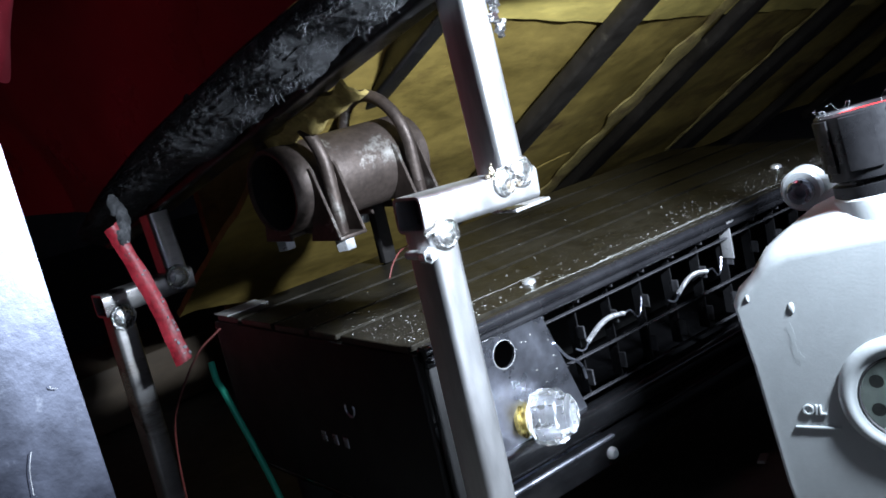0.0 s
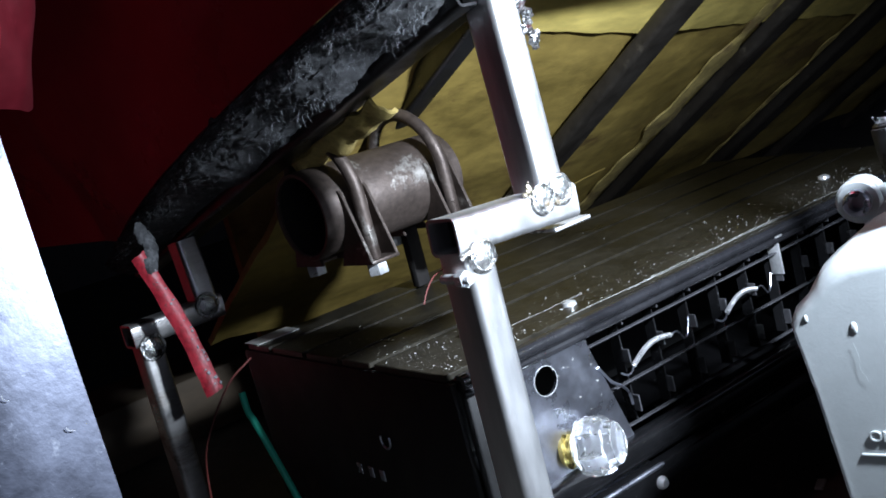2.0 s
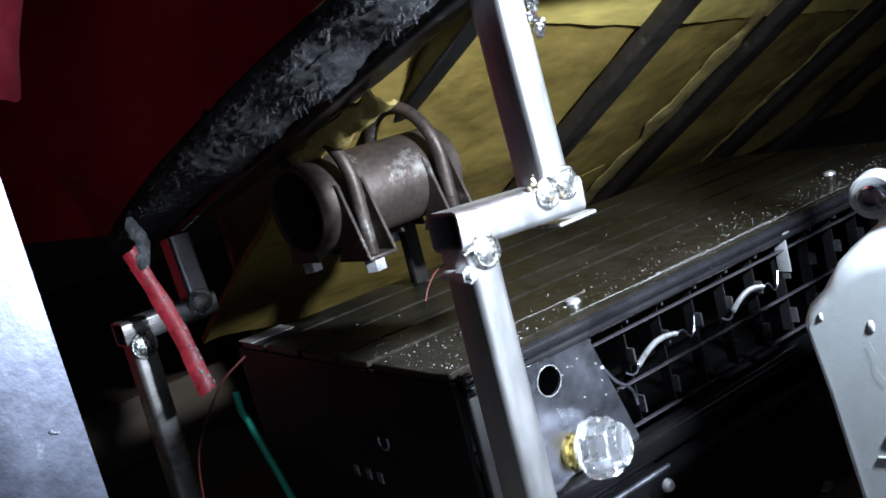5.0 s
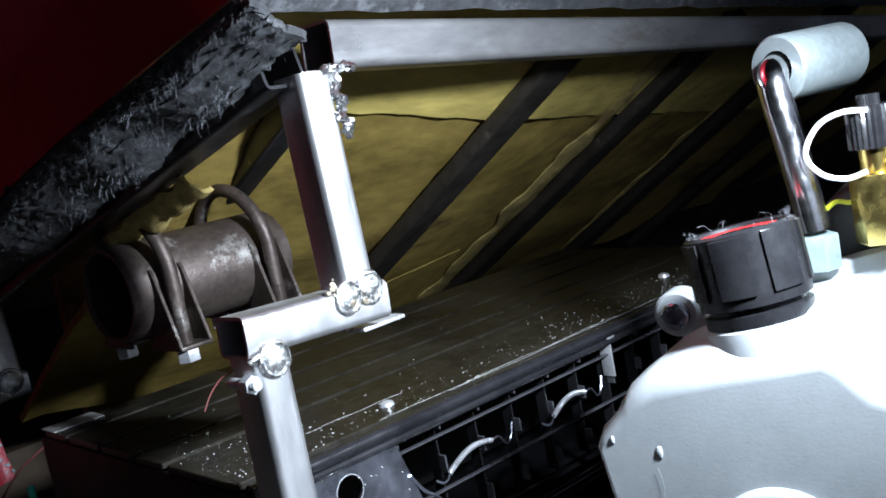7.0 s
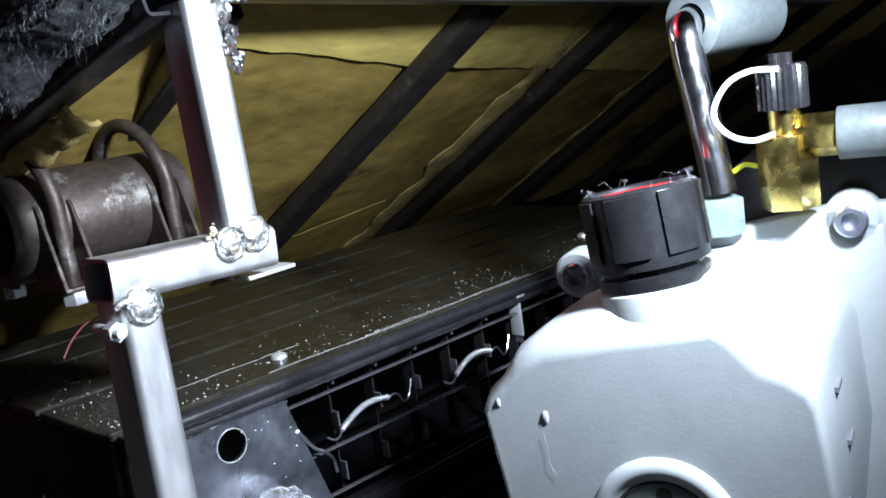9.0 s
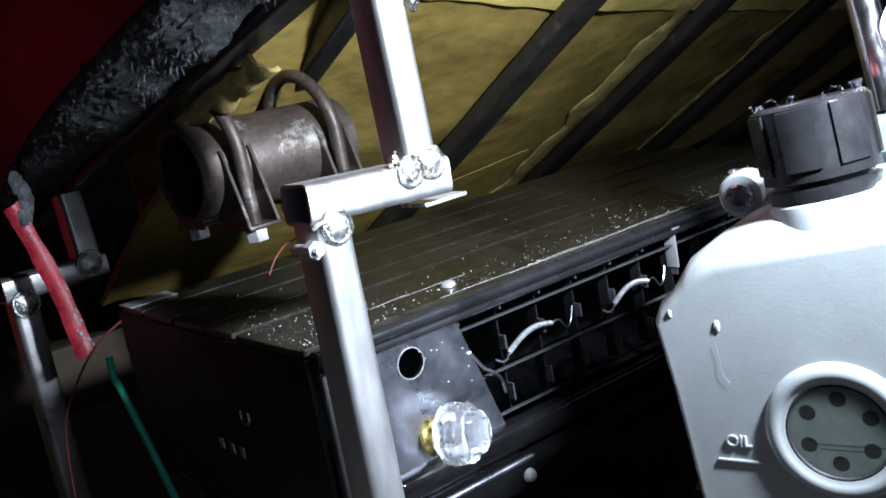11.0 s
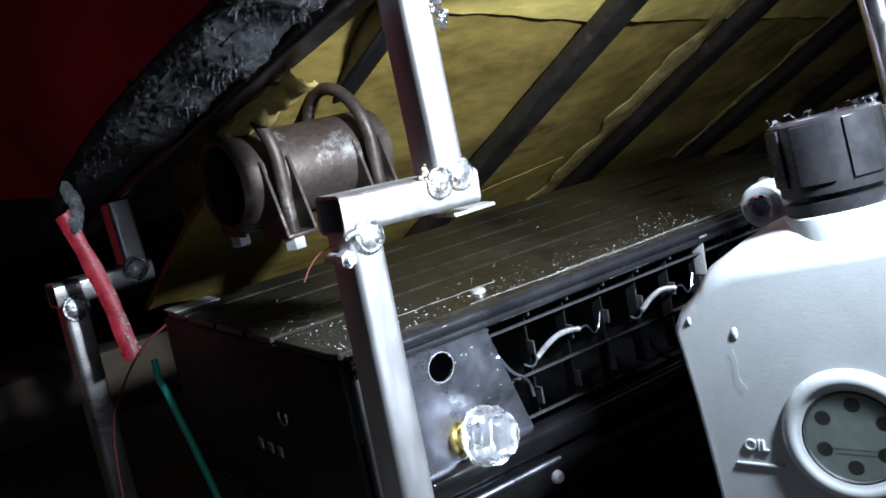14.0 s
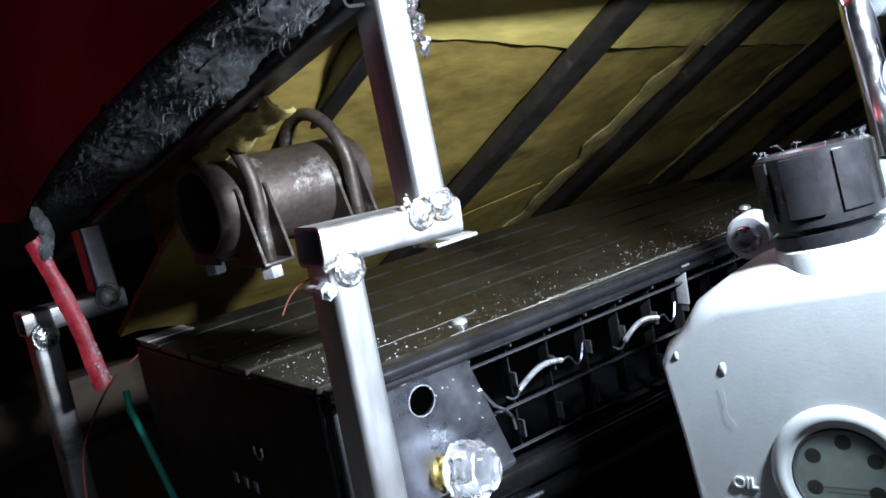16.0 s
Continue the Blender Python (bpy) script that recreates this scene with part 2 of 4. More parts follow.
def smooth_line(ctrl, steps=8):
    """Catmull-Rom through the control points."""
    c = [Vector(p) for p in ctrl]
    c = [2 * c[0] - c[1]] + c + [2 * c[-1] - c[-2]]
    out = []
    for i in range(1, len(c) - 2):
        for k in range(steps):
            t = k / steps
            out.append(0.5 * (2 * c[i] + (c[i + 1] - c[i - 1]) * t + (2 * c[i - 1] - 5 * c[i] + 4 * c[i + 1] - c[i + 2]) * t * t
                              + (3 * c[i] - c[i - 1] - 3 * c[i + 1] + c[i + 2]) * t ** 3))
    out.append(c[-2])
    return out


def lathe(profile, seg=40):
    """Turns (radius, height) pairs round z."""
    bm = bmesh.new()
    rings = []
    for r, z in profile:
        if r < 1e-6:
            rings.append([bm.verts.new((0, 0, z))])
        else:
            rings.append([bm.verts.new((r * math.cos(2 * math.pi * k / seg), r * math.sin(2 * math.pi * k / seg), z)) for k in range(seg)])
    for a, b in zip(rings, rings[1:]):
        for k in range(seg):
            j = (k + 1) % seg
            if len(a) == 1 and len(b) == 1:
                continue
            if len(a) == 1:
                bm.faces.new((a[0], b[j], b[k]))
            elif len(b) == 1:
                bm.faces.new((a[k], a[j], b[0]))
            else:
                bm.faces.new((a[k], a[j], b[j], b[k]))
    bmesh.ops.recalc_face_normals(bm, faces=bm.faces)
    return bm


def square_tube(a, b, w, wall=0.0016, rad=0.0036, up=(0, 0, 1), w2=None):
    """A hollow square tube with rounded corners from a to b."""
    L = (Vector(b) - Vector(a)).length
    w2 = w2 or w

    def ring(hx, hy, r):
        out = []
        for cx, cy, a0 in ((1, 1, 0), (-1, 1, 90), (-1, -1, 180), (1, -1, 270)):
            for k in range(5):
                an = radians(a0 + 22.5 * k)
                out.append((cx * (hx - r) + r * math.cos(an), cy * (hy - r) + r * math.sin(an)))
        return out

    o, i = ring(w / 2, w2 / 2, rad), ring(w / 2 - wall, w2 / 2 - wall, max(rad - wall, 0.0006))
    bm = bmesh.new()
    rows = [[bm.verts.new((x, y, z)) for x, y in p] for p, z in ((o, 0), (o, L), (i, L), (i, 0))]
    n = len(o)
    for q in range(4):
        A, B = rows[q], rows[(q + 1) % 4]
        for k in range(n):
            bm.faces.new((A[k], A[(k + 1) % n], B[(k + 1) % n], B[k]))
    bmesh.ops.recalc_face_normals(bm, faces=bm.faces)
    return put(bm, axis_frame(a, b, up))


def prism(outline, depth, bevel=0.0, seg=2):
    """A plate: outline of (x, z) pairs at y = 0, pushed to y = depth."""
    bm = bmesh.new()
    a = [bm.verts.new((x, 0, z)) for x, z in outline]
    b = [bm.verts.new((x, depth, z)) for x, z in outline]
    n = len(a)
    bm.faces.new(a)
    bm.faces.new(b[::-1])
    for k in range(n):
        bm.faces.new((a[k], b[k], b[(k + 1) % n], a[(k + 1) % n]))
    bmesh.ops.recalc_face_normals(bm, faces=bm.faces)
    if bevel:
        bmesh.ops.bevel(bm, geom=bm.edges, offset=bevel, segments=seg, affect="EDGES", profile=0.5)
    return bm


def lump(c, r, squash=(1, 1, 1), amp=0.3, freq=180, sub=3):
    bm = bmesh.new()
    bmesh.ops.create_icosphere(bm, subdivisions=sub, radius=1)
    for v in bm.verts:
        k = 1 + amp * noise.noise(v.co * 1.7 + Vector(c) * freq)
        v.co = Vector((v.co.x * squash[0], v.co.y * squash[1], v.co.z * squash[2])) * r * k + Vector(c)
    return bm


def gear(r1, r2, n, steps):
    """A knurled knob: n ridges between radii r1 and r2, with (scale, height) steps."""
    bm = bmesh.new()
    rings = []
    for k, z in steps:
        rings.append([bm.verts.new((k * (r1 if i % 2 else r2) * math.cos(math.pi * i / n), k * (r1 if i % 2 else r2) * math.sin(math.pi * i / n), z)) for i in range(2 * n)])
    for A, B in zip(rings, rings[1:]):
        for i in range(2 * n):
            bm.faces.new((A[i], A[(i + 1) % (2 * n)], B[(i + 1) % (2 * n)], B[i]))
    bm.faces.new(rings[0][::-1])
    bmesh.ops.remove_doubles(bm, verts=bm.verts, dist=1e-6)
    bmesh.ops.recalc_face_normals(bm, faces=bm.faces)
    return bm


def curved_pad(r0, r1, a0, a1, z0, z1, n=8):
    """A raised pad on a drum between two angles, in degrees."""
    bm = bmesh.new()
    rows = []
    for k in range(n + 1):
        a = radians(a0 + (a1 - a0) * k / n)
        rows.append([bm.verts.new((r * math.cos(a), r * math.sin(a), z)) for r, z in ((r0, z0), (r1, z0 + 0.0005), (r1, z1 - 0.0005), (r0, z1))])
    for A, B in zip(rows, rows[1:]):
        for i in range(4):
            bm.faces.new((A[i], A[(i + 1) % 4], B[(i + 1) % 4], B[i]))
    bm.faces.new(rows[0])
    bm.faces.new(rows[-1][::-1])
    bmesh.ops.recalc_face_normals(bm, faces=bm.faces)
    return bm


def hexnut(a, b, r):
    return rod(a, b, r, 6, bevel=r * 0.08)


def grid_sheet(nu, nv, f, thick=0.0):
    """A sheet of nu x nv cells on f(u, v), given a thickness along its normals."""
    bm = bmesh.new()
    v = [[bm.verts.new(f(i / nu, j / nv)) for j in range(nv + 1)] for i in range(nu + 1)]
    for i in range(nu):
        for j in range(nv):
            bm.faces.new((v[i][j], v[i + 1][j], v[i + 1][j + 1], v[i][j + 1]))
    if thick:
        bmesh.ops.recalc_face_normals(bm, faces=bm.faces)
        bmesh.ops.solidify(bm, geom=bm.faces[:], thickness=thick)
    return bm


def plate_with_holes(w, h, holes, thick, seg=28):
    """A flat plate w x h in x and z from the origin, with round holes (x, z, r), thickness along +y."""
    bm = bmesh.new()
    rim = [bm.verts.new(p) for p in ((0, 0, 0), (w, 0, 0), (w, 0, h), (0, 0, h))]
    edges = [bm.edges.new((rim[k], rim[(k + 1) % 4])) for k in range(4)]
    for x, z, r in holes:
        c = [bm.verts.new((x + r * math.cos(2 * math.pi * k / seg), 0, z + r * math.sin(2 * math.pi * k / seg))) for k in range(seg)]
        edges += [bm.edges.new((c[k], c[(k + 1) % seg])) for k in range(seg)]
    bmesh.ops.triangle_fill(bm, use_beauty=True, use_dissolve=False, edges=edges)
    bad = [f for f in bm.faces if any((f.calc_center_median().x - x) ** 2 + (f.calc_center_median().z - z) ** 2 < (r * 0.98) ** 2 and
                                      all(abs(math.hypot(v.co.x - x, v.co.z - z) - r) < 1e-4 for v in f.verts) for x, z, r in holes)]
    bmesh.ops.delete(bm, geom=bad, context="FACES_ONLY")
    got = bmesh.ops.extrude_face_region(bm, geom=bm.faces[:])
    for v in got["geom"]:
        if isinstance(v, bmesh.types.BMVert):
            v.co.y += thick
    bmesh.ops.recalc_face_normals(bm, faces=bm.faces)
    return bm


FLOOR_Z = 0.12


# ---- setting ----
def setting():
    tagged(part("floor", block((-2.2, -2.2, FLOOR_Z - 0.06), (2.6, 2.6, FLOOR_Z), 0), FLOOR, smooth=False), "dark dirty concrete garage floor", "floor", kind="structure")
    # South wall is only a top strip; the unseen opening below admits fill light.
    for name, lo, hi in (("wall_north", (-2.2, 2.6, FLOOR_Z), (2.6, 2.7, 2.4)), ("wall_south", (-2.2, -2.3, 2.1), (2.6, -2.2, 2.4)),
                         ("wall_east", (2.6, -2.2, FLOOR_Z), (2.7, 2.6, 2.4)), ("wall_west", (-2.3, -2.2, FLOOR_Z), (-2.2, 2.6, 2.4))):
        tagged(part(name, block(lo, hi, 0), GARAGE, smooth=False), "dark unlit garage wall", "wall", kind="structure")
    tagged(part("ceiling", block((-2.2, -2.2, 2.4), (2.6, 2.6, 2.5), 0), GARAGE, smooth=False), "dark unlit garage ceiling", "ceiling", kind="structure")


# The plywood lining climbs towards the viewer: its foot line and its slope.
SLOPE = math.atan2(0.518, 0.855)
FOOT = Vector((0.0, 0.392, 0.268))


def on_lining(x, s, lift=0.0):
    """A point x along and s up the lining; lift: how far it stands below the face."""
    d = Vector((0, -math.cos(SLOPE), math.sin(SLOPE)))
    n = Vector((0, -math.sin(SLOPE), -math.cos(SLOPE)))
    return FOOT + Vector((x, 0, 0.15 * min(0.24, max(0.0, 0.24 - x)))) + d * s + n * lift


def lining():
    lid = thing("plywood_lining", on_lining(0.4, 0), "sloping yellow varnished plywood lining with dark slats", "lining", kind="structure")
    def seam(x):
        return 0.394 - 0.165 * min(x, 0.9) - 0.13 * max(0.0, 0.24 - x) + 0.003 * noise.noise((x * 16, 3.1, 0)) + 0.0012 * noise.noise((x * 90, 1.3, 4))

    def lower(u, v):
        x = -0.020 + 1.56 * u
        s = -0.09 + (seam(x) + 0.09) * v
        return on_lining(x, s, 0.004 * noise.noise((x * 9, s * 14, 0)) + 0.0015 * noise.noise((x * 40, s * 60, 0)))

    def upper(u, v):
        x = -0.020 + 1.56 * u
        s = seam(x) - 0.012 + (0.52 - seam(x)) * v
        return on_lining(x, s, 0.0036 + 0.006 * noise.noise((x * 7, s * 10, 1)) * v + 0.002 * noise.noise((x * 34, s * 50, 1)))

    def foot_patch(u, v):
        x = 0.285 + 0.125 * u
        s = -0.06 + (0.118 + 0.030 * u + 0.004 * noise.noise((x * 60, 2, 2))) * v
        return on_lining(x, s, 0.0045 + 0.0006 * noise.noise((x * 30, s * 40, 6)))

    part("panel", grid_sheet(170, 30, lower, -0.006), WOOD, lid)
    part("panel", grid_sheet(170, 24, upper, -0.006), WOOD_PALE, lid, "paler yellow upper panel with torn edge")
    part("panel", grid_sheet(30, 16, foot_patch, -0.001), WOOD, lid)
    for k, (x, w0, s0, s1) in enumerate(((0.448, 0.042, -0.05, 0.42), (0.722, 0.012, -0.10, 0.40))):
        def g(u, v, x=x, w0=w0, k=k, s0=s0, s1=s1):
            s_ = s0 + (s1 - s0) * u
            w = w0 * (0.75 + 0.9 * noise.noise((s_ * 22, k, 2)))
            return on_lining(x + w * (v - 0.5) + 0.004 * noise.noise((s_ * 30, v * 2, k)), s_, 0.0040 + 0.0016 * math.sin(math.pi * v) + 0.001 * noise.noise((s_ * 90, v * 9, k)))
        part("glue_bead", grid_sheet(90, 5, g, -0.002), GLUE, lid, "pale crusted glue along a slat")
    for x, w, lean in ((0.252, 0.036, 0.0), (0.484, 0.036, 0.0), (0.752, 0.042, 0.0), (1.00, 0.042, 0.0), (1.25, 0.042, 0.0)):
        a, b = on_lining(x, -0.12, 0.010), on_lining(x + lean, 0.45, 0.010)
        bm = square_tube(a, b, w, wall=0.004, rad=0.004, up=(0, -math.sin(SLOPE), -math.cos(SLOPE)), w2=0.014)
        part("slat", bm, SLAT, lid)


# ---- the tube stands ----
W, DEPTH = 0.0185, 0.0215


def weld_ring(c, r, parent, axis=(0, -1, 0)):
    a = Vector(c)
    ax = Vector(axis)
    m = axis_frame(a, a + ax)
    plug = lathe([(0.0, 0.0016), (r * 0.35, 0.0015), (r * 0.62, 0.0011), (r * 0.74, 0.0002), (r * 0.80, 0.0002), (r * 0.90, 0.0012), (r, 0.0008), (r * 1.08, -0.0008)], 30)
    for v in plug.verts:
        v.co *= 1 + 0.10 * noise.noise(v.co * 260 + a * 90)
        v.co.z += 0.0005 * noise.noise(v.co * 700 + a * 50)
    part("weld", put(plug, m), WELD, parent)


def stand(name, px, bx0, bx1, ux, y, z_bar, top_z, lean, label, finish, tilt=0.0):
    """A lower post, a short bar on top and an upper post, welded into a step."""
    st = thing(name, (px, y, FLOOR_Z), label, "steel stand", "steel stands under the seat frame")
    za, zb = z_bar + tilt, z_bar - tilt
    part("lower_post", square_tube((px, y, FLOOR_Z), (px, y, za - W / 2), W, up=(0, 1, 0), w2=DEPTH), finish, st)
    part("cross_bar", square_tube((bx0, y, za), (bx1, y, zb), DEPTH, w2=W), finish, st)
    part("upper_post", square_tube((ux, y, zb + W / 2 - 0.001), (ux, y + lean * (top_z - z_bar), top_z), W, up=(0, 1, 0), w2=DEPTH), finish, st)
    # Dark blocks inside both bar ends stand in for the shade of the hollow tube.
    part("end_cap", block((bx1 - 0.004, y - DEPTH / 2 + 0.002, zb - W / 2 + 0.002), (bx1 - 0.002, y + DEPTH / 2 - 0.002, zb + W / 2 - 0.002), 0), TUBE_SHADE, st)
    part("tube_plug", block((bx0 + 0.012, y - DEPTH / 2 + 0.0018, za - W / 2 + 0.0018), (bx0 + 0.014, y + DEPTH / 2 - 0.0018, za + W / 2 - 0.0018), 0), TUBE_SHADE, st, "dark block standing in for the shade in the open tube end")
    return st


def stands():
    y = -0.0495
    st = stand("tube_stand", -0.1095, -0.1205, -0.0375, -0.0525, y, 0.3725, 0.481, 0.03, "bare steel square tube stand with welded step joint", STEEL, 0.002)
    f = y - DEPTH / 2 - 0.0008
    weld_ring((-0.1090, f, 0.3622), 0.0080, st)
    weld_ring((-0.0490, f, 0.3785), 0.0080, st)
    weld_ring((-0.0625, f, 0.3770), 0.0078, st)
    # scorched spatter beside the upper weld
    rnd = random.Random(31)
    part("weld_spatter", merge(*[lump((-0.0695 + rnd.gauss(0, 0.0016), f + 0.0006, 0.3835 + rnd.gauss(0, 0.0022)), rnd.uniform(0.0007, 0.0017), (1, 0.6, 1), 0.7, 300 + k, 1) for k in range(14)]), BURNT, st, "yellowish scorched weld spatter")
    part("weld_lip", sweep(smooth_line([(-0.1215, f + 0.001, 0.3640), (-0.1180, f - 0.0006, 0.3655), (-0.1140, f - 0.0008, 0.3662), (-0.1100, f - 0.0004, 0.3690)], 5), 0.0012, 8), WELD, st)
    beads = []
    for k in range(9):
        beads.append(lump((-0.0415 + 0.0022 * math.sin(k * 2.1), -0.0595 + 0.0006 * k, 0.452 + 0.0036 * k), 0.0030, (1, 0.9, 1), 0.8, 100 + k, 2))
    for k in range(5):
        beads.append(lump((-0.046 + 0.0042 * k, -0.0565, 0.4815 + 0.0008 * math.sin(3 * k)), 0.0026, (1.2, 1, 0.9), 0.8, 140 + k, 2))
    part("weld_seam", merge(*beads), WELD_DARK, st, "lumpy silver weld seam")
    part("bolt", merge(rod((-0.1235, -0.058, 0.3555), (-0.1235, -0.063, 0.3555), 0.0042, 6), rod((-0.1235, -0.046, 0.3555), (-0.1235, -0.066, 0.3555), 0.0024, 12)), ZINC, st, "small zinc bolt end")
    part("steel_tag", block((-0.048, -0.05, 0.3560), (-0.020, -0.030, 0.3580), 0.0006), ZINC, st)
    # Far stand takes the darker rail steel: its shade is put into the colour.
    re = stand("tube_stand", -0.1275, -0.140, -0.061, -0.073, 0.336, 0.316, 0.374, 0.1, "steel square tube stand with riveted step joint, coloured darker for shade", RAIL_STEEL)
    for c in ((-0.0752, 0.3240, 0.3203), (-0.1280, 0.3240, 0.3043)):
        head = lathe([(0, 0.004), (0.005, 0.0036), (0.0078, 0.002), (0.0085, 0.0), (0.0, -0.001)], 24)
        part("rivet", merge(put(head, axis_frame(c, Vector(c) + Vector((0, -1, 0)))), sweep([Vector(c) + 0.0095 * Vector((math.cos(a * math.pi / 10), 0, math.sin(a * math.pi / 10))) for a in range(20)], 0.0012, 6, True)), WELD, re)


# ---- seat: frame bars, felt edge, red cover ----
def ybar(y, dx=0.0, dz=0.0):
    """A point on the side bar of the seat frame, which falls to the rear."""
    return Vector((-0.062 + dx, y, 0.484 - 0.265 * (y + 0.03) + dz))


def flare(y):
    """How far the lower edge of the side cover stands out from the rail."""
    return 0.033 * math.sin(math.pi * min(1.0, max(0.0, (y + 0.14) / 0.62)))


def seat():
    se = thing("seat", (0.1, 0.2, 0.60), "red vinyl seat on black steel frame with felt lining", "seat")
    part("front_rail", square_tube((-0.024, -0.028, 0.4955), (0.75, -0.028, 0.458), 0.024, rad=0.004), RAIL_STEEL, se, "bare steel front rail with dull mill finish")
    part("side_rail", square_tube(ybar(-0.045), ybar(0.46), 0.024, rad=0.003), BLACK_STEEL, se, "black painted side rail")
    part("inner_rail", square_tube((0.066, 0.235, 0.411), (0.026, 0.030, 0.488), 0.019, rad=0.003), BLACK_STEEL, se)
    # felt strip that hangs over the outer side of the rail
    def felt(u, v):
        y = -0.085 + 0.535 * u
        p = ybar(y)
        a = v * 1.0
        bulge = math.sin(math.pi * min(1, a)) * 0.015
        q = p + Vector((-0.016 - bulge - (0.004 + flare(y)) * a, 0, -0.008 + 0.026 * a + 0.006 * noise.noise((y * 22, 0.3, 0)) * (1 - a)))
        q += Vector((-1, 0, 0.2)) * 0.0042 * noise.noise((y * 30, a * 4, 2)) + Vector((-1, 0, 0)) * 0.003 * noise.noise((y * 110, a * 16, 5)) + Vector((-1, 0, 0.3)) * 0.0012 * noise.noise((y * 300, a * 40, 8))
        return q
    part("felt_edge", grid_sheet(420, 34, felt, 0.004), FUZZ, se, "matted black fibre felt edge")
    def felt_front(u, v):
        x = -0.07 + 0.85 * u
        q = Vector((x, -0.041 - 0.010 * math.sin(math.pi * v), 0.4945 - 0.041 * (x + 0.05) + 0.017 + 0.034 * v))
        return q + Vector((0, -1, 0.3)) * 0.004 * noise.noise((x * 30, v * 4, 7))
    part("felt_front", grid_sheet(200, 10, felt_front, 0.004), FUZZ, se, "matted grey felt along the front rail")
    # loose fibres on the felt
    rnd = random.Random(4)
    fib = []
    for k in range(2800):
        u, v = rnd.random(), rnd.random()
        p = felt(u, v) + Vector((-0.0022, -0.0008, 0))
        an = rnd.uniform(0, 6.28)
        turn, ln = rnd.choice((-1, 1)) * rnd.uniform(1.2, 4.0), rnd.uniform(0.003, 0.010)
        out, lift = [p], rnd.uniform(-0.06, 0.06)
        for i in range(4):
            p = p + Vector((lift, math.cos(an), math.sin(an))) * ln / 4
            an += turn / 4
            out.append(p)
        fib.append(sweep(out, rnd.choice((0.00003, 0.00004, 0.00005)), 3))
    part("fine_fibre", merge(*fib), LINT, se, "fine matted dark fibres", smooth=False)["kind"] = "stuff"
    fib = []
    # tufts pulled out along the lower edge
    for k in range(26):
        c, cv = rnd.uniform(0.08, 0.45), rnd.choice((0.04, 0.08, 0.12, 0.5))
        for _ in range(9):
            p = felt(c + rnd.gauss(0, 0.008), min(1, max(0, cv + rnd.gauss(0, 0.05)))) + Vector((-0.0025, -0.001, 0))
            d = Vector((rnd.uniform(-0.5, 0.0), rnd.uniform(-1, 1), rnd.uniform(-1, 0.7))) * rnd.uniform(0.002, 0.0075)
            fib.append(sweep(smooth_line([p, p + d * 0.5 + Vector((0, rnd.uniform(-0.002, 0.002), 0.0012)), p + d], 3), 0.00006, 3))
    for k in range(14):
        p = felt(0.33 + rnd.uniform(-0.03, 0.03), rnd.uniform(0.0, 0.25)) + Vector((-0.003, -0.001, 0))
        d = Vector((-0.5, rnd.uniform(-1, 1), rnd.uniform(-1, 0.6))) * 0.008
        fib.append(sweep(smooth_line([p, p + d * 0.5 + Vector((0, 0.003, 0.002)), p + d], 4), 0.00013, 4))
    part("loose_fibre", merge(*fib), FIBRE, se, "loose pale fibres", smooth=False)["kind"] = "stuff"
    rnd = random.Random(3)
    def crumb(u, v):
        y = 0.066 + 0.104 * u
        rag = 0.010 * noise.noise((y * 45, 0.2, 1)) + 0.002 * noise.noise((y * 130, 0.7, 3))
        q = ybar(y, 0.006 + 0.016 * v, -0.013 - (0.009 + 0.6 * rag) * math.sin(math.pi * v * 0.7))
        return q + Vector((0, 0, 0.0025 * noise.noise((y * 70, v * 4, 5))))
    part("torn_foam", grid_sheet(150, 12, crumb, 0.003), FOAM, se, "crumbling yellow foam under the rail")
    # red cover over the side
    def red_side(u, v):
        y = -0.14 + 1.12 * u
        p = ybar(min(y, 0.43))
        z0, z1 = p.z + 0.020, p.z + 0.40
        h = z0 + (z1 - z0) * v - p.z - 0.02
        hv = max(0.0, h / 0.36)
        bulge = 0.045 * math.sin(math.pi * min(1, hv * 1.05)) ** 1.8 + 0.02 * hv - 0.014
        q = Vector((p.x - 0.036 - bulge - flare(y) * (1 - 0.6 * min(1.0, max(0.0, hv - 0.12) * 4)), y, p.z + 0.02 + h))
        return q + Vector((-1, 0, 0)) * (0.006 * noise.noise((y * 3, h * 6, 1)) + 0.0006 * noise.noise((y * 18, h * 26, 4)))
    part("side_cover", grid_sheet(150, 48, red_side, 0.003), RED_VINYL, se, "glossy red vinyl side cover")
    def red_front(u, v):
        x = -0.16 + 0.95 * u
        return Vector((x, -0.055 - 0.03 * math.sin(math.pi * v), 0.4945 - 0.041 * (x + 0.05) + 0.046 + 0.16 * v))
    part("front_cover", grid_sheet(60, 16, red_front, 0.003), RED_VINYL, se)
    def fold(u, v):
        # corner of the cover, folded forward and stitched
        a = math.pi * (0.06 + 0.62 * u)
        x = -0.188 - 0.15 * (1 - math.cos(a)) / 1.4
        y = 0.175 - 0.075 * math.sin(a) + 0.07 * (1 - v) ** 3
        z = 0.497 - 0.25 * (x + 0.20) + 0.15 * v - 0.012 * math.sin(a) + 0.006 * noise.noise((u * 4, 0.5, 1))
        return Vector((x + 0.006 * noise.noise((u * 3, v * 4, 2)), y + 0.006 * noise.noise((u * 6, v * 5, 6)), z))
    part("corner_fold", grid_sheet(40, 44, fold, 0.003), RED_SHADED, se, "folded red vinyl corner with stitched seam")
    stitch = [fold(0.42 - 0.12 * math.sin(k * 0.16), k / 20) + Vector((0, -0.003, 0)) for k in range(21)]
    part("seam_piping", sweep(stitch, 0.0016, 8), RED_TORN, se)
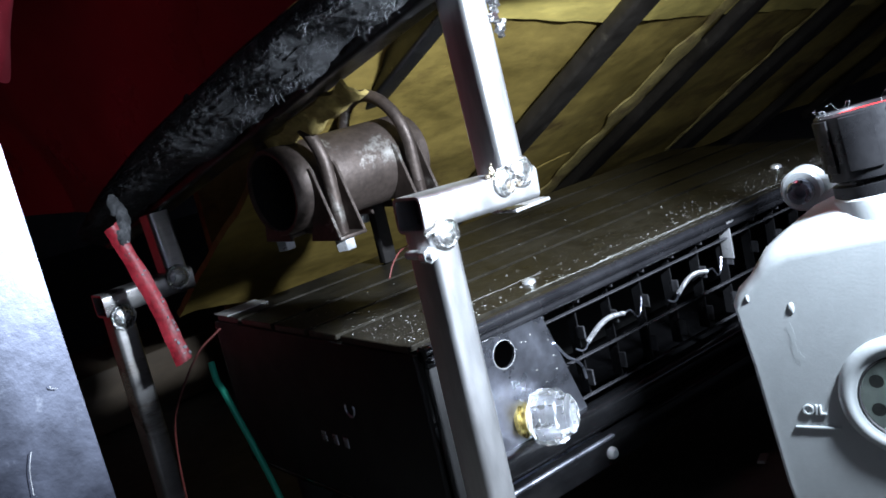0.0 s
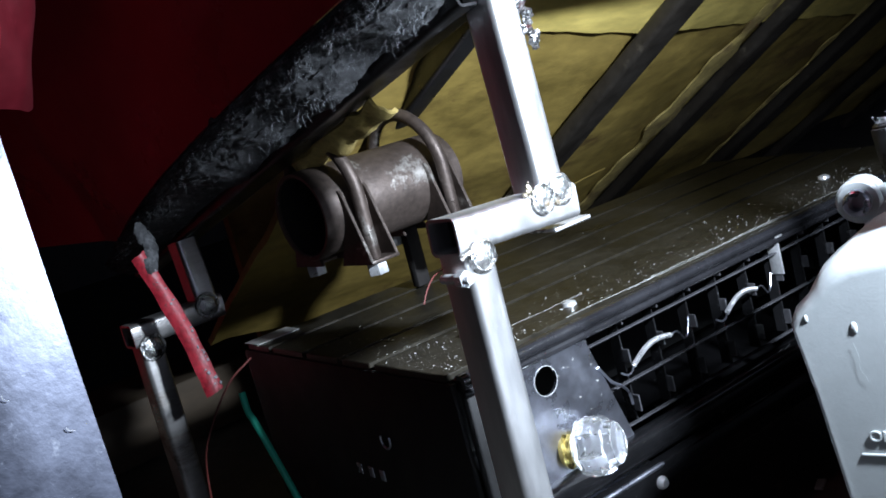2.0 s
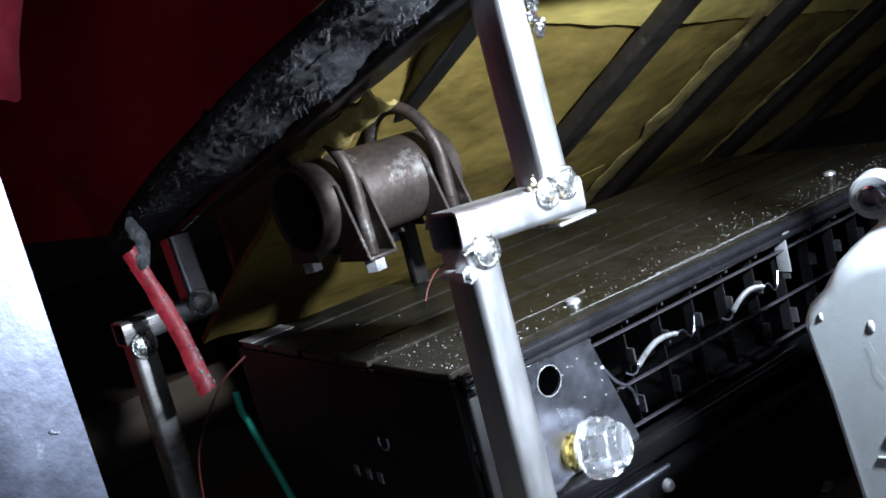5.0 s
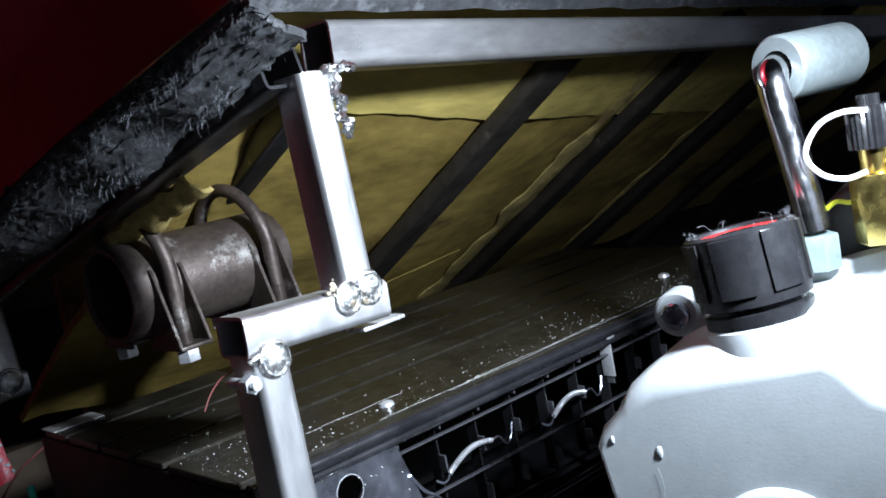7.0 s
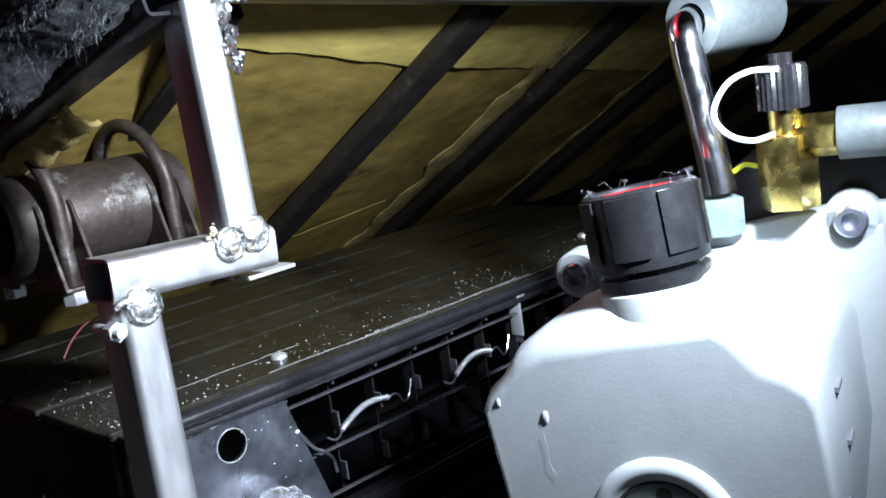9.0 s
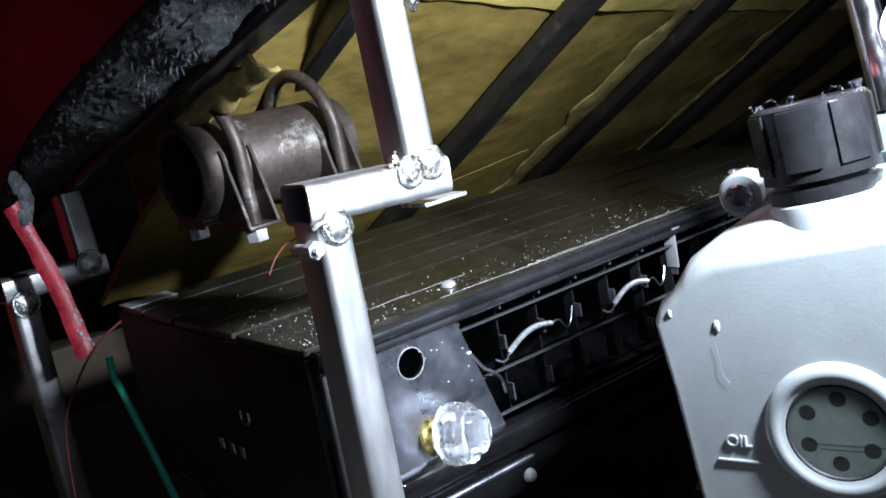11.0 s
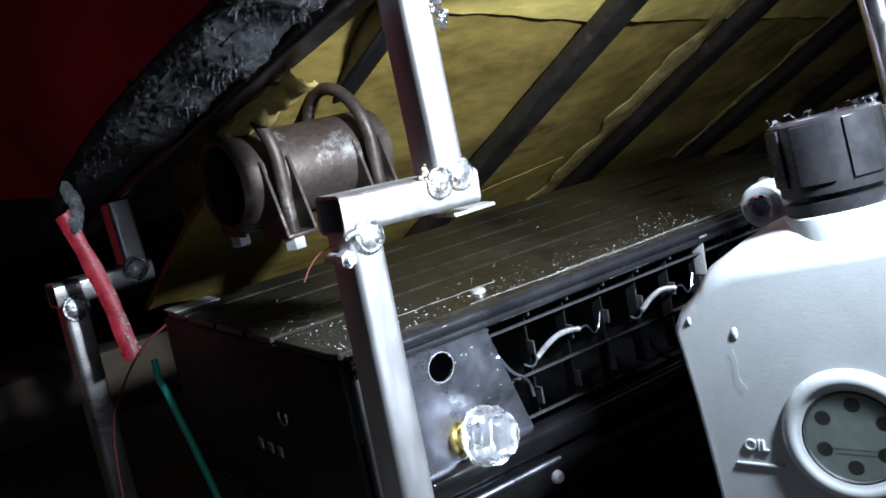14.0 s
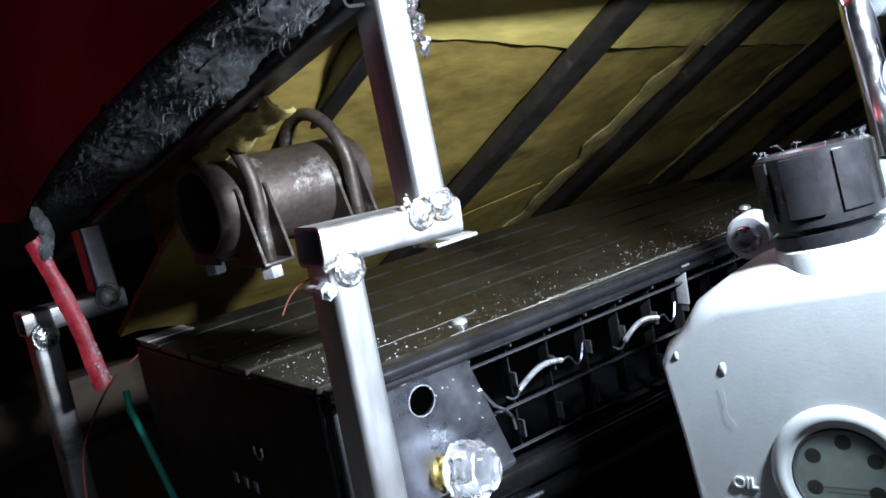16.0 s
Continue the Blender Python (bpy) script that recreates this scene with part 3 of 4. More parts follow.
    def flap(u, v):
        # the return of the cover at the back, in loose folds
        x = -0.13 - 0.50 * u
        y = 0.93 + 0.035 * math.sin(u * 11 + 2 * v) + 0.020 * noise.noise((u * 5, v * 3, 9))
        return Vector((x, y - 0.06 * math.sin(math.pi * v), FLOOR_Z + 0.04 + 0.85 * v))
    part("rear_cover", grid_sheet(70, 50, flap, 0.003), RED_VINYL, se, "dark red vinyl rear cover in loose folds")
    seam = [flap(0.30 + 0.05 * math.sin(k * 0.25), 0.45 + 0.55 * k / 20) + Vector((0, -0.004, 0)) for k in range(21)]
    part("piping", sweep(seam, 0.004, 8), RED_VINYL, se)
    # torn strip of the cover with staple holes
    ctrl = [(-0.130, 0.296, 0.378), (-0.124, 0.294, 0.356), (-0.117, 0.284, 0.315), (-0.115, 0.276, 0.285), (-0.114, 0.271, 0.266)]
    line = smooth_line(ctrl, 8)
    def strip(u, v):
        q = u * (len(line) - 1)
        i = min(len(line) - 2, int(q))
        p = line[i].lerp(line[i + 1], q - i)
        w = 0.0105 * (0.75 + 0.35 * u + 0.25 * noise.noise((u * 9, 1, 1)))
        return p + Vector((w * (v - 0.5), -0.002 * math.sin(math.pi * v) - 0.003 * v, 0.004 * (v - 0.5) + 0.0012 * noise.noise((u * 30, v * 6, 0))))
    part("torn_strip", grid_sheet(60, 10, strip, 0.0018), RED_TORN, se, "torn edge strip of red vinyl")
    st = []
    rnd = random.Random(9)
    for k in range(26):
        p = strip(rnd.uniform(0.15, 0.95), rnd.choice((0.92, 0.85, 0.55)) + rnd.gauss(0, 0.06)) + Vector((0, -0.0022, 0))
        st.append(lump(p, rnd.uniform(0.0004, 0.0012), (rnd.uniform(0.8, 1.8), 0.7, rnd.uniform(0.8, 1.6)), 1.0, 50 + k, 1))
    part("frayed_felt", merge(*st), FIBRE, se)
    grey = [lump((-0.121 + 0.003 * math.sin(k), 0.296 - 0.001 * k, 0.392 - 0.006 * k), 0.0052, (0.9, 0.8, 1.5), 0.5, 20, 3) for k in range(5)]
    part("felt_wad", merge(*grey), FUZZ, se, "wad of grey felt at the rail's end")


# ---- clamped pipe ----
YA = 0.162


def pipe():
    c0, c1 = Vector((-0.066, YA, 0.381)), Vector((0.054, YA, 0.381))
    R, r = 0.0305, 0.0272
    pi_ = thing("clamped_pipe", c0, "short rusty brown steel pipe held by two U-bolt clamps", "pipe")
    tube = lathe([(r, 0), (r + 0.001, -0.0006), (R - 0.0006, -0.0006), (R, 0.0006), (R, 0.120), (r, 0.120), (r, 0)], 56)
    part("pipe_body", put(tube, axis_frame(c0, c1)), RUST_PIPE, pi_)
    # Inner wall gets its own near-black rust: the shade in the bore is coloured in.
    part("pipe_inside", put(lathe([(r - 0.0002, 0.0015), (r - 0.0002, 0.108), (r - 0.001, 0.108), (r - 0.001, 0.0015), (r - 0.0002, 0.0015)], 48), axis_frame(c0, c1)), RUST_SHADED, pi_, "rusty inside of the pipe, coloured dark for its shade")
    part("pipe_plug", put(lathe([(0, 0.10), (r - 0.0012, 0.10), (r - 0.0012, 0.104), (0, 0.104)], 40), axis_frame(c0, c1)), RUST_DARK, pi_)
    LEG = R + 0.0075
    for x in (-0.0430, 0.0315):
        # U-bolt with upright legs on both sides and a high round crown
        crown = [Vector((x - 0.004 * math.sin(math.pi * a / 24), YA - LEG * math.cos(math.pi * a / 24), 0.392 + (R + 0.008) * math.sin(math.pi * a / 24))) for a in range(25)]
        pts = [Vector((x, YA - LEG, 0.334 + 0.0145 * i)) for i in range(4)] + crown + [Vector((x, YA + LEG, 0.3775 - 0.0145 * i)) for i in range(4)]
        ub = part("u_bolt", sweep(pts, 0.0046, 14), RUST_PIPE, pi_, "dark rusted U-bolt")
        for sd in (-1, 1):
            b = Vector((x, YA + sd * LEG, 0.3425))
            part("nut", hexnut(b, b + Vector((0.0003, 0, -0.0085)), 0.0072), ZINC, ub)
            rings = []
            for i in range(17):
                p = Vector((x, YA + sd * LEG, 0.3455 + 0.0011 * i))
                rings.append(put(lathe([(0.0045, -0.00035), (0.0051, 0), (0.0045, 0.00035)], 12), Matrix.Translation(p)))
            part("thread", merge(*rings), RUST_PIPE, ub)
        # pressed saddle: a channel whose two cheeks taper up along the pipe to points, with a folded foot
        sheets = []
        for sd in (-1, 1):
            def yy(v, sd=sd):
                return YA + sd * v
            for e in (-1, 1):
                xo = x + 0.002 + e * 0.0103
                o = [(yy(R - 0.001), 0.394), (yy(R + 0.0020), 0.390), (yy(R + 0.0165), 0.3455), (yy(R + 0.0165), 0.3425), (yy(R - 0.018), 0.3425), (yy(R - 0.010), 0.358), (yy(R - 0.0025), 0.370)]
                bm = bmesh.new()
                A = [bm.verts.new((xo - 0.0012, p, q)) for p, q in o]
                B = [bm.verts.new((xo + 0.0012, p, q)) for p, q in o]
                bm.faces.new(A)
                bm.faces.new(B[::-1])
                for i in range(len(o)):
                    bm.faces.new((A[i], B[i], B[(i + 1) % len(o)], A[(i + 1) % len(o)]))
                bmesh.ops.recalc_face_normals(bm, faces=bm.faces)
                bmesh.ops.bevel(bm, geom=bm.edges, offset=0.0004, segments=1, affect="EDGES")
                sheets.append(bm)
            y0, y1 = sorted((yy(R + 0.0175), yy(R - 0.006)))
            sheets.append(block((x - 0.0094, y0, 0.3424), (x + 0.0134, y1, 0.3450), 0.0008))
            # pressed web that closes the channel under the pipe
            y0, y1 = sorted((yy(R - 0.003), yy(R - 0.0055)))
            sheets.append(block((x - 0.0080, y0, 0.3450), (x + 0.0120, y1, 0.3640), 0.0006))
        part("saddle", merge(*sheets), RUST_PIPE, pi_, "pressed steel saddle with pointed wings")
    # Bracket shares the near-black rust, so the shade below the pipe is painted on.
    part("pipe_bracket", block((0.030, 0.184, 0.30), (0.042, 0.192, 0.350), 0.001), RUST_SHADED, pi_)


# ---- the black case with the grille ----
X0, X1, Y0, Y1, Z0, Z1 = -0.1120, 0.42, -0.024, 0.231, 0.186, 0.2990
CASE_TURN = Matrix.Rotation(-0.065, 4, "Z")


def case():
    bx = thing("black_case", (0.15, 0.1, FLOOR_Z), "dusty black metal case with grooved lid and wire grille", "case")
    # lid: boards with narrow grooves between
    cuts = [Y0 + 0.004, 0.056, 0.094, 0.140, 0.190, Y1 - 0.002]
    for a, b in zip(cuts, cuts[1:]):
        part("lid_rib", block((X0 + 0.002, a + 0.0026, Z1 - 0.006), (X1 - 0.002, b - 0.0026, Z1), 0.0005, 1), BOX_TOP, bx)
    part("lid_base", block((X0 + 0.001, Y0 + 0.003, Z1 - 0.007), (X1 - 0.001, Y1 - 0.001, Z1 - 0.0058), 0), BOX_END, bx)
    part("front_lip", merge(block((X0 + 0.004, Y0 - 0.004, Z1 - 0.010), (X1, Y0 + 0.0035, Z1 - 0.0005), 0.002, 3), rod((X0 + 0.004, Y0 - 0.0030, Z1 - 0.0036), (X1, Y0 - 0.0030, Z1 - 0.0036), 0.0038, 20), rod((X0 + 0.004, Y0 - 0.003, Z1 - 0.010), (X1, Y0 - 0.003, Z1 - 0.010), 0.0022, 10)), BOX_LIP, bx, "rolled glossy black front lip")
    part("end_panel", block((X0, Y0 + 0.001, Z0), (X0 + 0.004, Y1, Z1 - 0.004), 0.0015), BOX_END, bx, "plain black end panel")
    part("corner_panel", block((X0 + 0.0045, Y0 - 0.001, Z0), (-0.0835, Y0 + 0.0006, Z1 - 0.008), 0.0006), BOX_END, bx)
    part("back_panel", block((X0, Y1 - 0.002, Z0), (X1, Y1 + 0.001, Z1 - 0.006), 0.0008), BOX_BLACK, bx)
    part("far_panel", block((X1 - 0.003, Y0, Z0), (X1, Y1 - 0.003, Z1 - 0.008), 0.0008), BOX_BLACK, bx)
    # Black sheet added behind the grille for the deep shade inside the case.
    part("inner_baffle", block((X0 + 0.005, Y0 + 0.150, Z0 + 0.002), (X1 - 0.004, Y0 + 0.153, Z1 - 0.008), 0), BOX_END, bx)
    part("bottom", block((X0, Y0 - 0.012, Z0 - 0.004), (X1, Y1, Z0), 0.001), BOX_BLACK, bx)
    part("lower_lip", merge(block((X0 + 0.03, Y0 - 0.012, 0.204), (X1, Y0 + 0.004, 0.2205), 0.0055, 4), block((X0 + 0.03, Y0 - 0.016, Z0 - 0.002), (X1, Y0 - 0.006, 0.2025), 0.002)), BOX_BLACK, bx, "glossy black lower lip")
    for x in (X0 + 0.03, X1 - 0.05):
        for y in (Y0 + 0.01, Y1 - 0.04):
            part("foot", rod((x, y, FLOOR_Z), (x, y, Z0 - 0.004), 0.014, 16, 0.016), RUBBER, bx)
    # corner bracket with its round hole
    w, h, bz = 0.060, 0.0925, 0.2015
    br = put(plate_with_holes(w, h, [(0.0286, 0.0737, 0.0080)], 0.0018), Matrix.Translation((-0.083, Y0 - 0.0035, bz)))
    for v in br.verts:
        if v.co.x > -0.026:
            v.co.x += 0.029 * (bz + h - v.co.z) / h
        # the plate sinks round the knob and rolls forward at its foot
        d = math.hypot(v.co.x + 0.052, v.co.z - 0.232)
        v.co.y += 0.0025 * math.exp(-(d / 0.016) ** 2)
    bk = part("corner_bracket", br, BRACKET, bx, "shiny dark steel corner bracket with round hole", smooth=False)
    part("hole_rim", sweep([(-0.0544 + 0.0083 * math.cos(a * math.pi / 16), Y0 - 0.0036, 0.2752 + 0.0083 * math.sin(a * math.pi / 16)) for a in range(32)], 0.0003, 6, True), ZINC, bk, "bare bright rim of the hole")
    part("flange", merge(block((-0.080, Y0 - 0.016, bz - 0.002), (0.006, Y0 - 0.0015, bz), 0.0008), rod((-0.080, Y0 - 0.0150, bz - 0.0002), (0.006, Y0 - 0.0150, bz - 0.0002), 0.0016, 10)), BRACKET, bk)
    rnd = random.Random(17)
    for k in range(10):
        x, z = rnd.uniform(-0.05, -0.016), rnd.uniform(0.243, 0.288)
        part("spatter", put(lathe([(0, 0.0004), (0.0003, 0.0003), (0.0002 + 0.0003 * rnd.random(), 0)], 8), axis_frame((x, Y0 - 0.0035, z), (x, Y0 - 0.1, z))), PAPER, bk)
    part("torn_clip", sweep(smooth_line([(-0.016, Y0 - 0.004, 0.268), (-0.009, Y0 - 0.005, 0.257), (-0.003, Y0 - 0.006, 0.252), (0.002, Y0 - 0.005, 0.246), (0.004, Y0 - 0.004, 0.238)], 5), 0.0009, 8), BRACKET, bk)
    # moulded grille: long bars, deep upright ribs and short bright teeth; glints coloured into bars and teeth
    gx0, gx1 = -0.024, 0.30
    for z, dy in ((0.2800, 0.0), (0.2495, 0.0), (0.2235, 0.002)):
        part("grille_bar", block((gx0, Y0 - 0.0012 + dy, z - 0.0005), (gx1, Y0 + 0.002 + dy, z + 0.0005), 0.0003, 1), GRILLE_GLINT, bx)
    for k in range(11):
        x = gx0 + 0.006 + 0.0306 * k
        part("grille_rib", block((x - 0.0006, Y0 + 0.0035, 0.2235), (x + 0.0006, Y0 + 0.012, 0.2895), 0.0003, 1), GRILLE_BLACK, bx)
        for z, ln in ((0.2865, 0.0030), (0.2640, 0.0042), (0.2345, 0.0052)):
            part("tooth", block((x - 0.0006, Y0 - 0.0014, z - ln), (x + 0.0006, Y0 + 0.006, z + ln), 0.0003, 1), GRILLE_GLINT, bx)
    part("divider", merge(block((0.1640, Y0 - 0.0035, 0.265), (0.1654, Y0 + 0.006, 0.2930), 0.0005), block((0.1615, Y0 - 0.0045, 0.2905), (0.1690, Y0 - 0.003, 0.2930), 0.0005)), ZINC, bx, "pale metal divider clip")
    part("end_plate", block((gx1, Y0 - 0.004, Z0 + 0.012), (X1, Y0, Z1 - 0.010), 0.0015), BOX_BLACK, bx)
    # springs stretched over the grille
    for a, b in (((0.012, Y0 - 0.003, 0.2585), (0.0455, Y0 - 0.005, 0.2655)), ((0.101, Y0 - 0.003, 0.2600), (0.1310, Y0 - 0.005, 0.2660))):
        a, b = Vector(a), Vector(b)
        pts = []
        turns = 34
        for i in range(turns * 9 + 1):
            t = i / (turns * 9)
            c = a.lerp(b, t) + Vector((0, 0, 0.0045 * math.sin(math.pi * t)))
            an = 2 * math.pi * turns * t
            d = (b - a).normalized()
            s = Vector((0, -1, 0))
            o = d.cross(s)
            pts.append(c + 0.0014 * (math.cos(an) * s + math.sin(an) * o))
        sp = part("spring", sweep(pts, 0.00038, 5), ZINC, bx, "small coiled steel spring")
        part("hook", sweep(smooth_line([b, b + Vector((0.006, 0, 0.000)), b + Vector((0.011, 0, -0.006)), b + Vector((0.016, 0.001, -0.004)), b + Vector((0.020, 0.002, 0.004))], 5), 0.0006, 6), BRACKET, sp)
        part("hook", sweep(smooth_line([a, a + Vector((-0.002, 0, -0.003)), a + Vector((-0.005, 0.001, -0.004)), a + Vector((-0.008, 0.003, -0.002))], 5), 0.0006, 6), BRACKET, sp)
    # screws on the lid
    for x, y in ((0.0, 0.002), (0.300, 0.021), (-0.058, 0.030)):
        part("screw", put(lathe([(0, 0.0030), (0.0020, 0.0028), (0.0042, 0.0018), (0.0047, 0.0), (0.0, -0.001)], 16), Matrix.Translation((x, y, Z1))), ZINC, bx, "domed zinc screw")
    for x, y in ((0.0005, Y0 - 0.016),):
        part("bolt_head", put(lathe([(0, 0.004), (0.0025, 0.0036), (0.0038, 0.0016), (0.0040, 0.0)], 16), axis_frame((x, y, 0.192), (x, y - 1, 0.192))), ZINC, bx)
    rnd = random.Random(21)
    specks = []
    for k in range(1300):
        x, y = rnd.uniform(X0 + 0.005, X1 - 0.06), Y0 + 0.006 + abs(rnd.gauss(0, 0.022 if k % 3 else 0.06))
        if k % 4 == 0:
            x, y = X0 + 0.006 + abs(rnd.gauss(0, 0.03)), rnd.uniform(Y0 + 0.01, 0.15)
        r = rnd.choice((0.00010, 0.00010, 0.00012, 0.00012, 0.00015, 0.00015, 0.0002, 0.0003, 0.00045))
        specks.append(lump((x, y, Z1 + 0.0002), r, (rnd.uniform(0.7, 1.8), rnd.uniform(0.7, 1.5), 0.6), 0.4, 200 + k, 1))
    part("dust_specks", merge(*specks), PAPER, bx, "pale dust and metal specks")["kind"] = "stuff"
    for y, x0, x1 in ((-0.016, -0.02, 0.19), (-0.0185, 0.03, 0.26), (0.012, -0.07, 0.02)):
        part("scratch", sweep([(x0 + (x1 - x0) * t / 10, y + 0.0008 * math.sin(t * 1.7), Z1 + 0.00005) for t in range(11)], 0.00009, 4), PAPER, bx)
    part("label_sticker", block((-0.1110, 0.207, Z1 + 0.0004), (-0.077, 0.229, Z1 + 0.0010), 0), PAPER, bx, "worn silver label on the lid's corner", smooth=False)
    # marks on the end panel
    for y, z in ((0.075, 0.226), (0.088, 0.226), (0.102, 0.226)):
        part("pressed_mark", block((X0 - 0.0006, y - 0.0028, z - 0.0035), (X0 + 0.001, y + 0.0028, z + 0.0035), 0.0004), BRACKET, bx)
    hook = [Vector((X0 - 0.0012, 0.058 + 0.005 * math.cos(a), 0.252 + 0.005 * math.sin(a))) for a in np.linspace(2.6, 6.8, 12)]
    part("wire_hook", sweep(hook, 0.0007, 6), BRACKET, bx)
    bx.matrix_world = CASE_TURN @ bx.matrix_world


def knob():
    """The cut glass knob on its brass collar."""
    a = CASE_TURN @ Vector((-0.0500, Y0 - 0.0035, 0.2325))
    d = Vector((0.42, -0.90, 0.10)).normalized()
    kb = thing("glass_knob", a, "faceted clear glass knob with brass collar on the bracket", "knob")
    part("collar", put(lathe([(0.0, -0.003), (0.0085, -0.003), (0.0105, 0.0), (0.0085, 0.0015), (0.0080, 0.0035), (0.0098, 0.0042), (0.0, 0.0045)], 28), axis_frame(a, a + d)), BRASS, kb, "yellow brass collar")
    # fluted waist, bulged body and a facetted dome
    bm = bmesh.new()
    rings = []
    for r, z, flute in ((0.0100, 0.0047, 0.0), (0.0152, 0.0080, 0.0016), (0.0176, 0.0150, 0.0020), (0.0174, 0.0200, 0.0020), (0.0146, 0.0240, 0.0012), (0.0122, 0.0248, 0.0), (0.0112, 0.0290, 0.0), (0.0080, 0.0312, 0.0)):
        rings.append([bm.verts.new(((r - flute * (k % 2)) * math.cos(math.pi * k / 8), (r - flute * (k % 2)) * math.sin(math.pi * k / 8), z)) for k in range(16)])
    for A, B in zip(rings, rings[1:]):
        for k in range(16):
            bm.faces.new((A[k], A[(k + 1) % 16], B[(k + 1) % 16], B[k]))
    bm.faces.new(rings[0][::-1])
    bm.faces.new(rings[-1])
    bmesh.ops.recalc_face_normals(bm, faces=bm.faces)
    glass = part("glass", put(bm, axis_frame(a, a + d)), CLEAR, kb, "clear cut glass", smooth=False)
    glass.visible_shadow = False
    part("foil_disc", put(lathe([(0.0, 0.0075), (0.0085, 0.0075), (0.0092, 0.0067), (0.0, 0.0065)], 24), axis_frame(a, a + d)), FOIL, kb, "bright silver foil under the glass")


# ---- vacuum pump ----
PU, PW, PO = Vector((0.2425, -0.9701, 0)), Vector((0.9701, 0.2425, 0)), Vector((-0.0215, -0.157, 0))
PM = Matrix((PU, PW, Vector((0, 0, 1)))).transposed().to_4x4()
PM.translation = PO


def loft(sections, bevel=0.0, seg=3):
    """Joins closed outlines of equal count, given as lists of points."""
    bm = bmesh.new()
    rows = [[bm.verts.new(p) for p in s] for s in sections]
    n = len(rows[0])
    for A, B in zip(rows, rows[1:]):
        for k in range(n):
            bm.faces.new((A[k], A[(k + 1) % n], B[(k + 1) % n], B[k]))
    bm.faces.new(rows[0])
    bm.faces.new(rows[-1][::-1])
    bmesh.ops.recalc_face_normals(bm, faces=bm.faces)
    if bevel:
        bmesh.ops.bevel(bm, geom=bm.edges, offset=bevel, segments=seg, affect="EDGES", profile=0.5)
    return bm


CASE_OUT = [(-0.0015, 0.2995), (0.0018, 0.3065), (0.0085, 0.3125), (0.0125, 0.3185), (0.0175, 0.3255), (0.026, 0.3295), (0.060, 0.3345), (0.0945, 0.3395),
            (0.1015, 0.337), (0.107, 0.3305), (0.112, 0.325), (0.1215, 0.3205), (0.128, 0.3145), (0.1305, 0.307), (0.1345, 0.271), (0.126, 0.195), (0.112, 0.150), (0.022, 0.150), (0.0105, 0.205), (0.0035, 0.265)]


